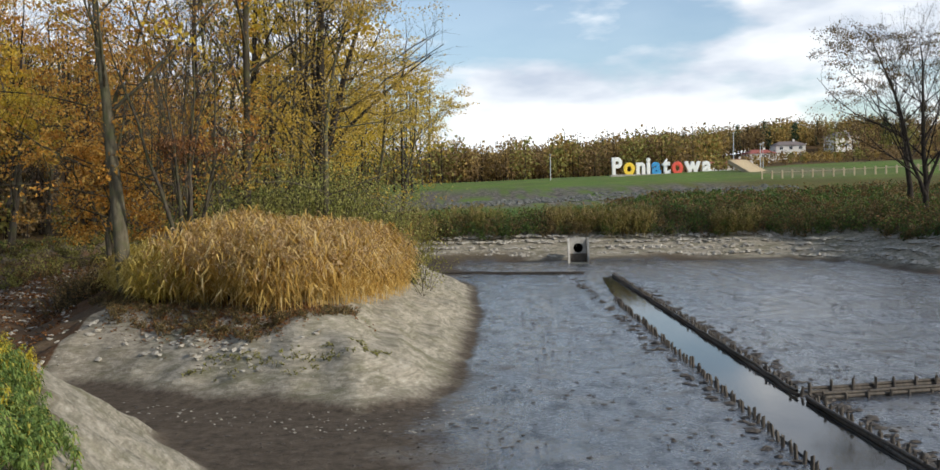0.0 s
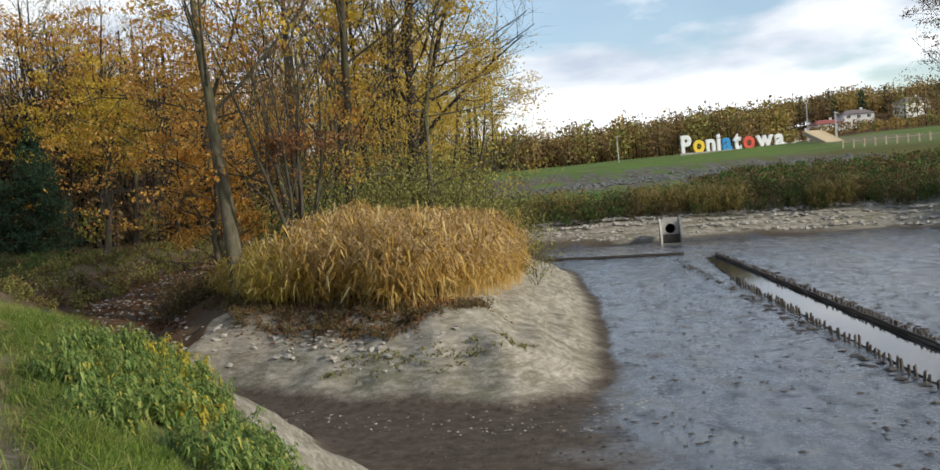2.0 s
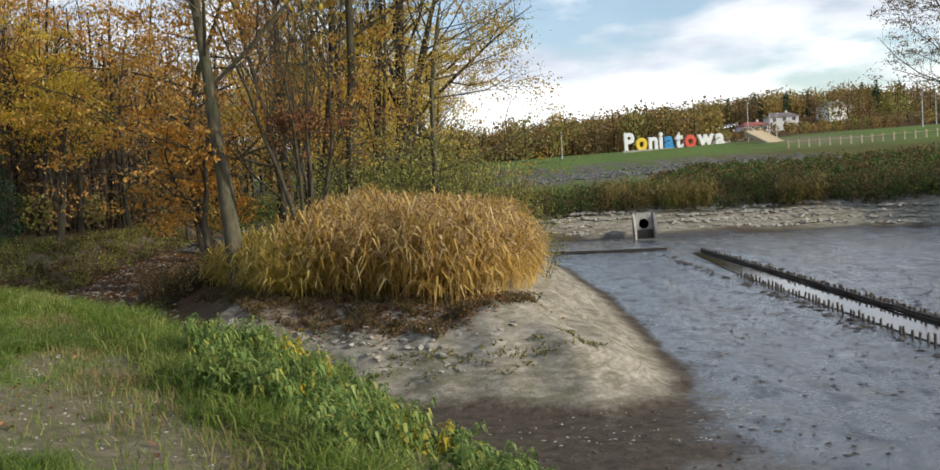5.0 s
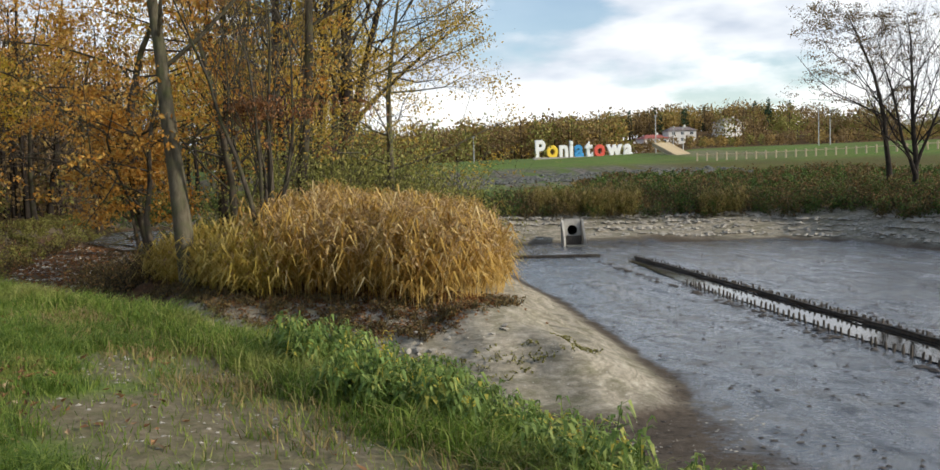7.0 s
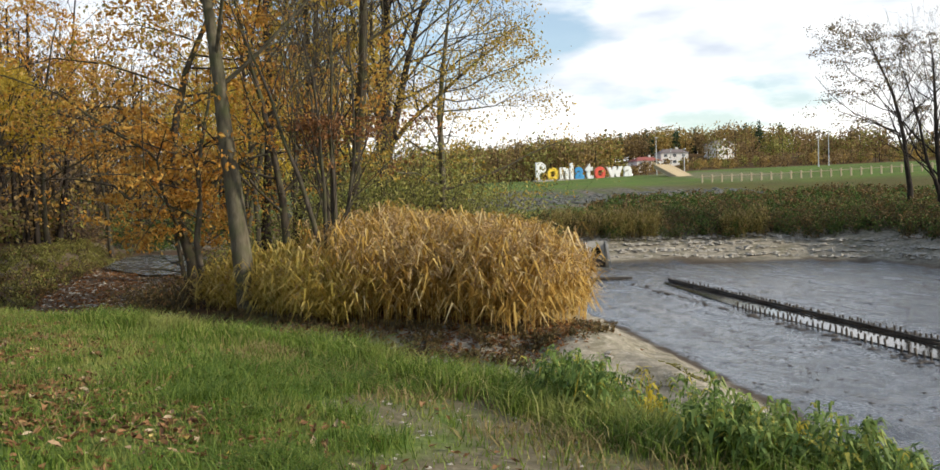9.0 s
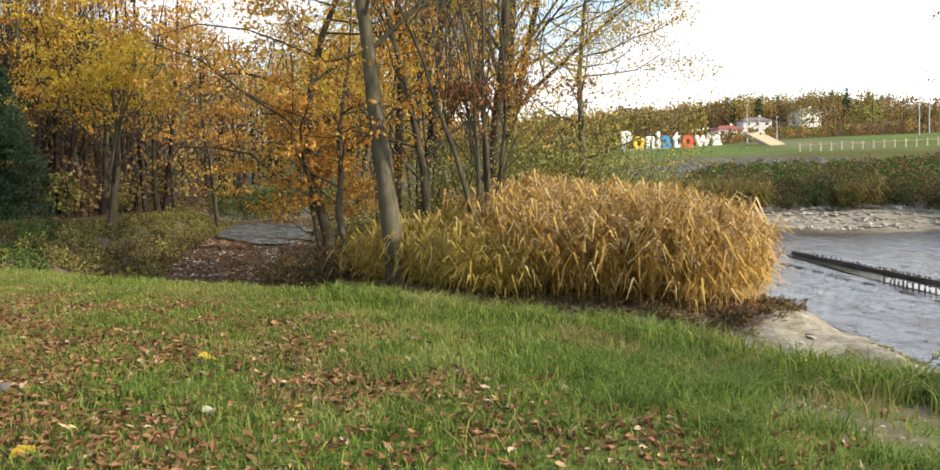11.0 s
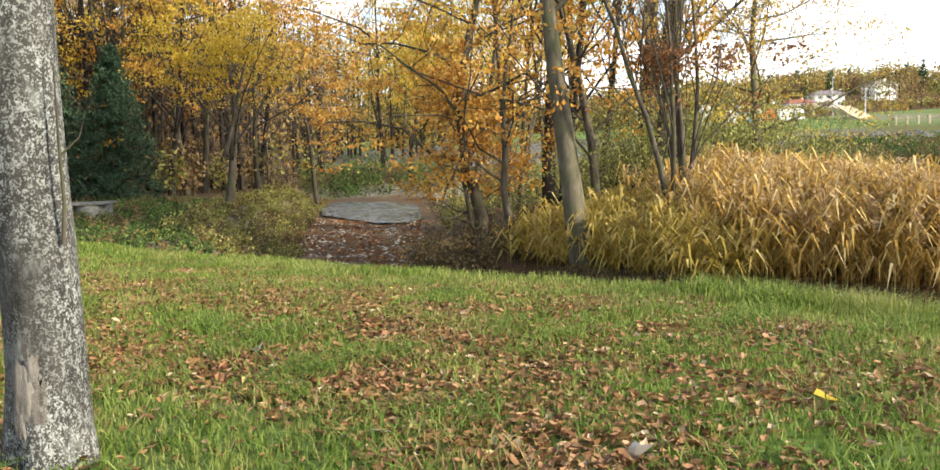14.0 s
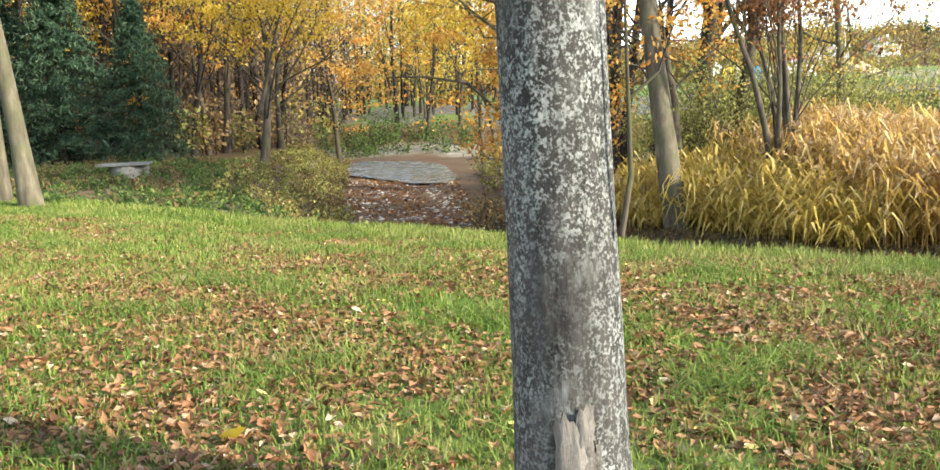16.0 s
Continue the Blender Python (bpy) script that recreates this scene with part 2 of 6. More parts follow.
M_RUST = leaf_material("leaves_rust", [(0, (0.10, 0.042, 0.017)), (0.5, (0.23, 0.10, 0.036)), (1, (0.40, 0.20, 0.075))], 0.3)
M_GREEN = leaf_material("leaves_green", [(0, (0.035, 0.075, 0.014)), (0.6, (0.085, 0.15, 0.03)), (1, (0.20, 0.26, 0.06))], 0.35)
M_BRUSH = leaf_material("brushwood_leaves", [(0, (0.075, 0.06, 0.022)), (0.5, (0.16, 0.115, 0.04)), (0.9, (0.26, 0.18, 0.07)), (1, (0.30, 0.13, 0.05))], 0.25)
# leaf colours muted to paint in distance haze; the deep woods share them
M_FARBROWN = leaf_material("far_brown_leaves", [(0, (0.15, 0.10, 0.045)), (0.5, (0.26, 0.17, 0.07)), (1, (0.38, 0.26, 0.10))], 0.3)
M_FARGOLD = leaf_material("far_gold_leaves", [(0, (0.24, 0.16, 0.045)), (0.5, (0.40, 0.27, 0.07)), (1, (0.50, 0.36, 0.12))], 0.3)
M_TWIG = leaf_material("bare_twigs", [(0, (0.05, 0.036, 0.026)), (0.6, (0.13, 0.095, 0.07)), (1, (0.22, 0.16, 0.11))], 0.0)
M_WEED = leaf_material("weed_leaves", [(0, (0.08, 0.14, 0.03)), (0.55, (0.20, 0.30, 0.07)), (0.88, (0.34, 0.40, 0.11)), (1, (0.56, 0.46, 0.07))], 0.35)
M_WEED_YELLOW = leaf_material("weed_leaves_yellow", [(0, (0.34, 0.30, 0.04)), (0.6, (0.62, 0.48, 0.04)), (1, (0.72, 0.60, 0.08))], 0.4)
M_SPRUCE = leaf_material("spruce_needles", [(0, (0.016, 0.045, 0.022)), (0.7, (0.045, 0.095, 0.045)), (1, (0.09, 0.14, 0.065))], 0.1)
M_REED = leaf_material("reed_straw", [(0, (0.34, 0.19, 0.04)), (0.4, (0.56, 0.35, 0.075)), (0.75, (0.68, 0.47, 0.14)), (1, (0.78, 0.62, 0.32))], 0.3, scale=1.2)
M_REED_GREEN = leaf_material("reed_turning", [(0, (0.36, 0.29, 0.05)), (0.5, (0.64, 0.46, 0.09)), (1, (0.78, 0.62, 0.22))], 0.35)
M_SEDGE = leaf_material("sedge_turning", [(0, (0.14, 0.13, 0.03)), (0.5, (0.30, 0.24, 0.06)), (1, (0.46, 0.36, 0.12))], 0.3)
M_PLUME = leaf_material("reed_plume", [(0, (0.34, 0.22, 0.10)), (1, (0.58, 0.42, 0.22))], 0.2)
M_GRASS = leaf_material("grass_blades", [(0, (0.07, 0.12, 0.014)), (0.5, (0.15, 0.23, 0.03)), (0.85, (0.26, 0.33, 0.06)), (1, (0.44, 0.38, 0.15))], 0.35, scale=1.7, dry=(0.36, 0.33, 0.11))
M_TUFT = leaf_material("tuft_blades", [(0, (0.06, 0.115, 0.016)), (0.6, (0.14, 0.225, 0.03)), (1, (0.28, 0.33, 0.075))], 0.35, scale=1.7)
M_DRYGRASS = leaf_material("dry_grass", [(0, (0.20, 0.14, 0.06)), (0.6, (0.35, 0.26, 0.11)), (1, (0.22, 0.22, 0.07))], 0.25)
M_PALE_LEAF = leaf_material("pale_leaf", [(0, (0.5, 0.44, 0.36)), (1, (0.62, 0.55, 0.46))], 0.15)
M_FALLEN = leaf_material("fallen_leaves", [(0, (0.085, 0.042, 0.019)), (0.45, (0.25, 0.12, 0.05)), (0.88, (0.37, 0.20, 0.09)), (0.98, (0.52, 0.40, 0.26)), (1, (0.60, 0.46, 0.09))], 0.15, scale=3)


def plain(name, dark, light, scale=6.0, rough=0.8, bumpy=0.3, stretch=None, metal=0.0):
    k = Nodes(name)
    a = k.noise(scale, 6, 0.62, stretch)
    col = k.ramp(a, [(0.3, dark), (0.7, light)])
    col = k.mix(k.ramp(k.noise(scale * 0.17, 4), [(0.45, 0.0), (0.75, 0.5)]), col, dark)
    return k.done(col, rough, k.bump(k.noise(scale * 4, 4), bumpy, 0.01), metal)


M_CONCRETE = plain("weathered_concrete", (0.26, 0.245, 0.215), (0.46, 0.44, 0.40), 3.0)
M_CONCRETE_OLD = plain("old_mossy_concrete", (0.07, 0.07, 0.058), (0.19, 0.19, 0.17), 4.0)
M_POST = plain("wet_dark_timber", (0.028, 0.022, 0.017), (0.12, 0.098, 0.075), 14, 0.7, 0.6, (1, 1, 0.2))
M_TIMBER = plain("pale_timber", (0.34, 0.27, 0.17), (0.54, 0.45, 0.31), 7, 0.8, 0.3, (1, 1, 0.3))
M_WHITE = plain("white_paint", (0.74, 0.74, 0.72), (0.84, 0.84, 0.82), 2, 0.45, 0.05)
M_LETTER_YELLOW = plain("yellow_paint", (0.78, 0.52, 0.03), (0.85, 0.60, 0.05), 2, 0.45, 0.05)
M_LETTER_BLUE = plain("blue_paint", (0.03, 0.24, 0.52), (0.05, 0.30, 0.60), 2, 0.45, 0.05)
M_LETTER_RED = plain("red_paint", (0.62, 0.07, 0.04), (0.72, 0.10, 0.06), 2, 0.45, 0.05)
M_ROOF = plain("red_roof_tiles", (0.24, 0.06, 0.045), (0.42, 0.13, 0.10), 8)
M_ROOF_GREY = plain("grey_brown_roof", (0.13, 0.10, 0.09), (0.28, 0.23, 0.21), 8)
M_RENDER = plain("pale_render", (0.60, 0.58, 0.54), (0.75, 0.73, 0.69), 2)
M_STEEL = plain("galvanised_steel", (0.42, 0.43, 0.43), (0.60, 0.61, 0.61), 5, 0.45, 0.05, None, 0.6)
M_STONE = plain("grey_limestone", (0.24, 0.215, 0.175), (0.50, 0.46, 0.385), 9)
M_BLACK = plain("dark_pipe_interior", (0.006, 0.006, 0.006), (0.02, 0.02, 0.018), 5)


def glass_dark():
    k = Nodes("window_glass")
    return k.done((0.03, 0.04, 0.05), 0.08)


def shallow_water():
    k = Nodes("shallow_water")
    return k.done(k.ramp(k.noise(1.2, 5), [(0.35, (0.02, 0.02, 0.018)), (0.7, (0.06, 0.055, 0.048))]), 0.07, k.bump(k.noise(11, 3, 0.5, (1, 0.35, 1)), 0.12, 0.01))


def wet_silt():
    k = Nodes("wet_ditch_silt")
    a = k.noise(1.5, 6, 0.65)
    # grey of wet silt, lifted to stand for the pale sky mirrored in it
    return k.done(k.ramp(a, [(0.35, (0.06, 0.06, 0.06)), (0.7, (0.15, 0.15, 0.15))]), k.ramp(a, [(0.4, 0.16), (0.65, 0.34)]), k.bump(k.noise(4, 5), 0.6, 0.06), spec=0.8)


M_GLASS, M_WATER, M_PUDDLE = glass_dark(), shallow_water(), wet_silt()


# ---- mesh helpers ----
RNG = np.random.default_rng(7)


def mesh_of(name, verts, faces, mats, smooth=False, index=None):
    me = bpy.data.meshes.new(name)
    if isinstance(faces, np.ndarray):
        k = faces.shape[1]
        me.vertices.add(len(verts))
        me.vertices.foreach_set("co", np.asarray(verts, dtype=np.float32).ravel())
        me.loops.add(faces.size)
        me.loops.foreach_set("vertex_index", faces.astype(np.int32).ravel())
        me.polygons.add(len(faces))
        me.polygons.foreach_set("loop_start", np.arange(0, faces.size, k, dtype=np.int32))
    else:
        me.from_pydata([tuple(v) for v in verts], [], faces)
    for m in mats if isinstance(mats, (list, tuple)) else [mats]:
        me.materials.append(m)
    if index is not None:
        me.polygons.foreach_set("material_index", np.asarray(index, dtype=np.int32))
    me.update(calc_edges=True)
    me.polygons.foreach_set("use_smooth", [smooth] * len(me.polygons))
    return me


def part(name, me, parent=None, label=""):
    """Links a mesh (or a bmesh made with a material) as one object under its thing."""
    ob = new(name, me)
    ob.parent = parent
    if label:
        ob["label"] = label
    return ob


def bm_part(name, bm, mat, parent=None, label="", smooth=False):
    me = bpy.data.meshes.new(name)
    bm.normal_update()
    bm.to_mesh(me)
    bm.free()
    me.materials.append(mat)
    me.polygons.foreach_set("use_smooth", [smooth] * len(me.polygons))
    return part(name, me, parent, label)


def box(bm, x0, x1, y0, y1, z0, z1, bevel=0.0, m=None):
    g = bmesh.ops.create_cube(bm, size=1.0)
    vs = g["verts"]
    bmesh.ops.transform(bm, matrix=Matrix.Translation(((x0 + x1) / 2, (y0 + y1) / 2, (z0 + z1) / 2)) @ Matrix.Diagonal((x1 - x0, y1 - y0, z1 - z0, 1)), verts=vs)
    if bevel:
        es = list({e for v in vs for e in v.link_edges})
        r = bmesh.ops.bevel(bm, geom=es, offset=bevel, segments=2, profile=0.6, affect="EDGES")
        vs = list({v for f in r["faces"] for v in f.verts} | {v for v in vs if v.is_valid})
    if m:
        bmesh.ops.transform(bm, matrix=m, verts=vs)
    return vs


class Soup:
    """Collects tubes and blades as arrays."""

    def __init__(self):
        self.v, self.f, self.n = [], [], 0

    def put(self, v, f):
        self.v.append(np.asarray(v, dtype=np.float64).reshape(-1, 3))
        self.f.append(np.asarray(f, dtype=np.int64) + self.n)
        self.n += len(self.v[-1])

    def tube(self, pts, radii, sides=6):
        pts, radii = np.asarray(pts, float), np.asarray(radii, float)
        tang = np.gradient(pts, axis=0)
        tang /= np.linalg.norm(tang, axis=1)[:, None] + 1e-9
        up = np.where(np.abs(tang[:, 2:3]) > 0.9, np.array([[1.0, 0, 0]]), np.array([[0, 0, 1.0]]))
        a = np.cross(tang, up)
        a /= np.linalg.norm(a, axis=1)[:, None] + 1e-9
        b = np.cross(tang, a)
        th = np.linspace(0, 2 * math.pi, sides, endpoint=False)
        ring = pts[:, None, :] + radii[:, None, None] * (np.cos(th)[None, :, None] * a[:, None, :] + np.sin(th)[None, :, None] * b[:, None, :])
        i, j = np.meshgrid(np.arange(len(pts) - 1), np.arange(sides), indexing="ij")
        j2 = (j + 1) % sides
        q = np.stack([i * sides + j, i * sides + j2, (i + 1) * sides + j2, (i + 1) * sides + j], -1).reshape(-1, 4)
        self.put(ring, q)

    def arrays(self):
        return np.concatenate(self.v), np.concatenate(self.f)


def leaf_cards(centres, size, rng, droop=0.3, aspect=0.6, vary=0.5):
    """Bent four-corner leaves (a fold along the middle) at the centres: vertices and quads."""
    n = len(centres)
    d = rng.normal(size=(n, 3))
    d[:, 2] -= droop
    d /= np.linalg.norm(d, axis=1)[:, None]
    s = np.cross(d, rng.normal(size=(n, 3)))
    s /= np.linalg.norm(s, axis=1)[:, None]
    up = np.cross(s, d)
    L = size * (1 - vary / 2 + vary * rng.random((n, 1)))
    c = np.asarray(centres)
    v = np.stack([c, c + d * L * 0.5 + s * L * aspect / 2 + up * L * 0.12, c + d * L, c + d * L * 0.5 - s * L * aspect / 2 + up * L * 0.12], 1)
    f = np.arange(n * 4).reshape(n, 4)
    return v.reshape(-1, 3), f


def blades(roots, height, width, rng, lean=0.35, curl=0.4, simple=False):
    """Tapered, bending blades from the roots: two quads each, the upper nearly a point."""
    n = len(roots)
    th = rng.random(n) * 2 * math.pi
    side = np.stack([np.cos(th), np.sin(th), np.zeros(n)], 1)
    ph = rng.random(n) * 2 * math.pi
    out = np.stack([np.cos(ph), np.sin(ph), np.zeros(n)], 1) * (lean * rng.random((n, 1)))
    h = np.asarray(height).reshape(-1, 1) * (0.6 + 0.6 * rng.random((n, 1)))
    w = np.asarray(width).reshape(-1, 1) * (0.7 + 0.6 * rng.random((n, 1))) / 2
    r = np.asarray(roots)
    z = np.array([[0, 0, 1.0]])
    if simple:
        tip = r + h * (z + out)
        return np.stack([r - side * w, r + side * w, tip + side * w * 0.25, tip - side * w * 0.25], 1).reshape(-1, 3), np.arange(n * 4).reshape(n, 4)
    mid = r + h * (0.55 * z + 0.45 * out)
    tip = r + h * ((1.0 - 0.25 * curl) * z + (1.0 + curl) * out)
    v = np.stack([r - side * w, r + side * w, mid + side * w * 0.8, mid - side * w * 0.8, tip + side * w * 0.15, tip - side * w * 0.15], 1).reshape(-1, 3)
    k = np.arange(n)[:, None] * 6
    f = np.concatenate([k + np.array([[0, 1, 2, 3]]), k + np.array([[3, 2, 4, 5]])])
    return v, f


# ---- ground ----
MUD = -3.1
LAWN = [(60, -46), (30, -25), (14, -13), (5, -6), (0.5, -0.8), (-2.2, 3.0), (-4.4, 6.2), (-6.2, 9.0), (-7.2, 11.2), (-8.2, 13.4), (-9.5, 15.4), (-12.4, 18.2),
        (-15.5, 20.6), (-19, 23.5), (-24, 28.5), (-34, 37), (-60, 60), (-400, 60), (-400, -400), (60, -400)]
SPIT = [(-12.8, 24.0), (-10.1, 23.9), (-7.2, 22.1), (-4.7, 21.0), (-2.6, 20.3), (-1.3, 21.0), (-0.6, 23.0), (-0.2, 29), (0.1, 38), (0.0, 49), (-1.5, 54),
        (-6, 58), (-16, 62), (-16, 82), (-19.5, 84), (-19.5, 70), (-18.6, 58), (-18.3, 50), (-17.8, 40), (-16.8, 33.5), (-15, 28.6)]
WEST = [(-12.0, 22.0), (-15.2, 26), (-18.5, 31), (-20.5, 38), (-22.2, 50), (-23.2, 63), (-25.2, 83), (-60, 90), (-400, 90), (-400, 20), (-30, 20)]
FAR = [(-400, 84), (-26, 83.5), (-17, 82), (-14, 76), (-8, 70), (5.9, 67), (15, 65), (21.4, 64), (24.6, 59), (25.2, 50), (27, 40), (32, 25), (38, 5), (46, -30), (400, -300), (600, 1500), (-600, 1500)]


# bare trodden strips at the lawn's edge
TRAIL = [(-8.9, 13.0), (-8.7, 11.6), (-9.4, 10.6), (-8.7, 9.2), (-7.3, 8.6), (-5.8, 6.6), (-4.6, 5.2), (-4.4, 6.2), (-5.6, 8.2), (-7.0, 9.8), (-7.9, 11.2), (-8.3, 12.8)]
TRAIL2 = [(-9.6, 12.2), (-9.3, 12.9), (-8.8, 12.0), (-8.9, 10.9)]


def signed(x, y, poly):
    """Distance to the polygon's edge, positive inside."""
    best = np.full(x.shape, 1e9)
    inside = np.zeros(x.shape, bool)
    for (x0, y0), (x1, y1) in zip(poly, poly[1:] + poly[:1]):
        dx, dy = x1 - x0, y1 - y0
        t = np.clip(((x - x0) * dx + (y - y0) * dy) / (dx * dx + dy * dy), 0, 1)
        best = np.minimum(best, np.hypot(x - x0 - t * dx, y - y0 - t * dy))
        if dy:
            inside ^= ((y0 > y) != (y1 > y)) & (x < (y - y0) * dx / dy + x0)
    return np.where(inside, best, -best)


def waves(x, y, size, seed):
    """Smooth unevenness from a few crossing waves."""
    r = np.random.default_rng(seed)
    s = np.zeros(np.shape(x))
    for i in range(7):
        a, k = r.random() * 6.283, 6.283 / size * (0.6 + 1.1 * r.random())
        s = s + np.sin(k * (x * math.cos(a) + y * math.sin(a)) + r.random() * 6.283)
    return s / 7


def smax(a, b, k=0.25):
    h = np.clip(0.5 + 0.5 * (a - b) / k, 0, 1)
    return b + (a - b) * h + k * h * (1 - h)


def far_height(x, y, d):
    base = np.interp(d, [-5, 0, 2, 4, 10, 24, 38, 46, 90], [-6, -3.1, -2.3, -1.5, 0.0, 0.7, 1.5, 2.3, 4.7])
    base = base + np.interp(d, [90, 140, 260, 340, 420, 900], [0, 1.8, 6.6, 10.2, 14.5, 22]) * np.interp(x / np.maximum(y, 20), [0, 0.14, 0.26, 0.34], [0.12, 0.2, 0.4, 0.75])
    base = base + np.interp(d, [272, 300, 420, 900], [0, 5.5, 8.5, 8.5]) * np.interp(x / np.maximum(y, 20), [-0.05, 0.05, 0.13], [0.25, 0.5, 1.0])
    rise = np.clip((x - 10) * 0.012, -0.8, 0.9) * np.clip((d - 35) / 60, 0, 1)
    return base + rise


def height(x, y):
    x, y = np.asarray(x, float), np.asarray(y, float)
    dl, ds, dw, df = signed(x, y, LAWN), signed(x, y, SPIT), signed(x, y, WEST), signed(x, y, FAR)
    w1, w2 = waves(x, y, 2.2, 1), waves(x, y, 7.0, 2)
    wob = 0.35 * w1 + 0.5 * w2
    lawn = np.interp(dl + 0.25 * w1 * (dl < 0), [-14, -4.7, -1.3, 0, 2, 6, 30], [-9.5, -3.1, -0.55, 0.0, 0.13, 0.2, 0.28]) + 0.035 * w2 + 0.012 * w1
    lawn = lawn - 0.22 * np.clip((x + 11.5) / 5, 0, 1)
    spit = np.interp(ds + 0.3 * w1 * np.clip(ds, 0, 1), [-6, 0, 3.4, 9, 30], [-6, -3.1, -1.5, -0.75, -0.4]) + 0.07 * w1 * np.clip(ds - 0.5, 0, 1)
    west = np.interp(dw + 0.3 * wob, [-5, 0, 2.2, 7], [-6, -2.0, -0.75, -0.4]) + 0.06 * w2
    far = far_height(x, y, df + 0.5 * w2 * np.clip(df, 0, 1))
    bottom = np.interp(y, [21, 27, 36, 54, 80], [0, 0.15, 1.1, 1.3, 1.3]) * np.clip((-8 - x) / 3, 0, 1) * np.clip((86 - y) / 4, 0, 1) + MUD
    bottom = bottom + 0.012 * w1 + 0.02 * w2 + 0.05 * wob * np.clip((-10 - x) / 3, 0, 1)
    h = smax(smax(smax(lawn, spit), smax(west, far)), bottom, 0.12)
    shelf = np.clip((h + 3.02) / 0.2, 0, 1) * np.clip((-1.5 - h) / 0.3, 0, 1) * np.clip((x + 11) / 2, 0, 1)
    h = h + 0.028 * np.sin(6.283 * (h + 0.05 * w1) / 0.34) * shelf
    return h


def axis(fine0, fine1, step, far0, far1):
    mid = np.arange(fine0, fine1 + step / 2, step)
    out, s, p = [], step, fine1
    while p < far1:
        s *= 1.12
        p += s
        out.append(p)
    low, s, p = [], step, fine0
    while p > far0:
        s *= 1.12
        p -= s
        low.append(p)
    return np.concatenate([low[::-1], mid, out])


def build_ground():
    xs, ys = axis(-27, 14, 0.2, -900, 1200), axis(3, 44, 0.2, -500, 1700)
    gx, gy = np.meshgrid(xs, ys)
    gz = height(gx, gy)
    ny, nx = gx.shape
    i, j = np.meshgrid(np.arange(ny - 1), np.arange(nx - 1), indexing="ij")
    f = np.stack([i * nx + j, i * nx + j + 1, (i + 1) * nx + j + 1, (i + 1) * nx + j], -1).reshape(-1, 4)
    me = mesh_of("ground", np.stack([gx, gy, gz], -1).reshape(-1, 3), f, M_EARTH, True)
    x, y, z = gx.ravel(), gy.ravel(), gz.ravel()
    dl, ds, dw, df = signed(x, y, LAWN), signed(x, y, SPIT), signed(x, y, WEST), signed(x, y, FAR)
    w1, w2, w3 = waves(x, y, 2.0, 11), waves(x, y, 6.0, 12), waves(x, y, 0.9, 13)
    st = lambda a, lo, hi: np.clip((a - lo) / (hi - lo), 0, 1)
    edge = np.interp(x, [-4, -1], [0.42, 0.30])
    wet = (1 - st(z - MUD + 0.08 * w1 + 0.04 * w3, np.interp(x, [-4, -1], [0.06, -0.02]), edge)) * (df < 60)
    ditch = (z < -1.2) * (x < -9) * (y > 20) * (1 - st(y, 84, 86))
    film = wet * st(x + 1.2 * w2 + 0.6 * w1, -2.6, 0.6) * st(-ds + 0.2 * w3 + 0.15 * w1, -0.15, 0.45) * st(-df + 0.3 * w1, 0.0, 0.8)
    pools = np.zeros_like(x)
    for cx, cy, rx, ry in ((12.4, 35.5, 1.6, 2.2), (16.6, 37.4, 2.6, 1.8), (14.2, 31.0, 1.2, 1.0), (19, 33, 2.0, 1.4), (3.2, 39, 0.5, 6.0), (2.2, 27, 1.1, 3.0), (4.2, 24.5, 1.8, 0.8), (0.5, 17, 2.0, 1.0)):
        pools = np.maximum(pools, np.clip(1.3 - np.hypot((x - cx) / rx, (y - cy) / ry) + 0.5 * w1 + 0.4 * w3, 0, 1))
    wet = np.maximum(wet, 0.5 * ditch)
    silt = np.maximum(st(ds, -0.5, 0.2) * (1 - st(ds + 0.7 * w1, 3.6, 5.0)) * (x > -11.5),
                      np.maximum(st(-dl + 0.5 * w1, 1.3, 2.3) * (y < 24), st(df, -0.5, 0.2) * (1 - st(df + 1.2 * w1 + 1.5 * w2, 4.0, 6.5))))
    silt = np.maximum(silt * (1 - 0.2 * st(df, 0, 1) * (x < 4)), 0.3 * ditch)
    litter = np.maximum(st(ds, 4, 6) * 0.85, st(dw + w2, 2, 6) * (dl < -1.5) * (0.35 + 0.5 * st(w1 + w2, -0.2, 0.2)))
    litter = np.maximum(litter, ditch * (0.35 + 0.6 * st(w2 + w1, -0.2, 0.3)))
    litter = np.maximum(litter, st(dl, 2.5, 7) * st(w1 + 0.8 * w2, -0.05, 0.5) * 0.62 * st(-x, 9, 13))
    grass = np.maximum(st(dl + 0.5 * w1, -1.6, -0.2), st(df + w2, 6, 9))
    under = st(-x + 3 * w2, 7, 15) * st(df, -1, 3) * (1 - st(y, 98, 108))
    grass, litter = grass * (1 - 0.85 * under), np.maximum(litter, 0.85 * under)
    bare = np.maximum(signed(x, y, TRAIL), signed(x, y, TRAIL2))
    grass = grass * (1 - 0.8 * st(bare + 0.5 * w3 + 0.3 * w1, -0.1, 0.3))
    grass = np.maximum(grass, 0.6 * st(dw, 2, 6) * st(w2, -0.3, 0.2))
    rubble = st(df + 3 * w2, 20, 25) * (1 - st(df + 3 * w2, 50, 54)) * (1 - st(x + 2 * w2, 27, 34)) * st(w1 + w2 + 0.4, -0.1, 0.3)
    trail = np.maximum(st(signed(x, y, TRAIL) + 0.2 * w3, -0.15, 0.25), st(signed(x, y, TRAIL2) + 0.2 * w3, -0.15, 0.25))
    cut = st(x + w2, 41.5, 43) * (1 - st(x + w2, 52, 54)) * st(y, 118, 126) * (1 - st(y, 178, 186))
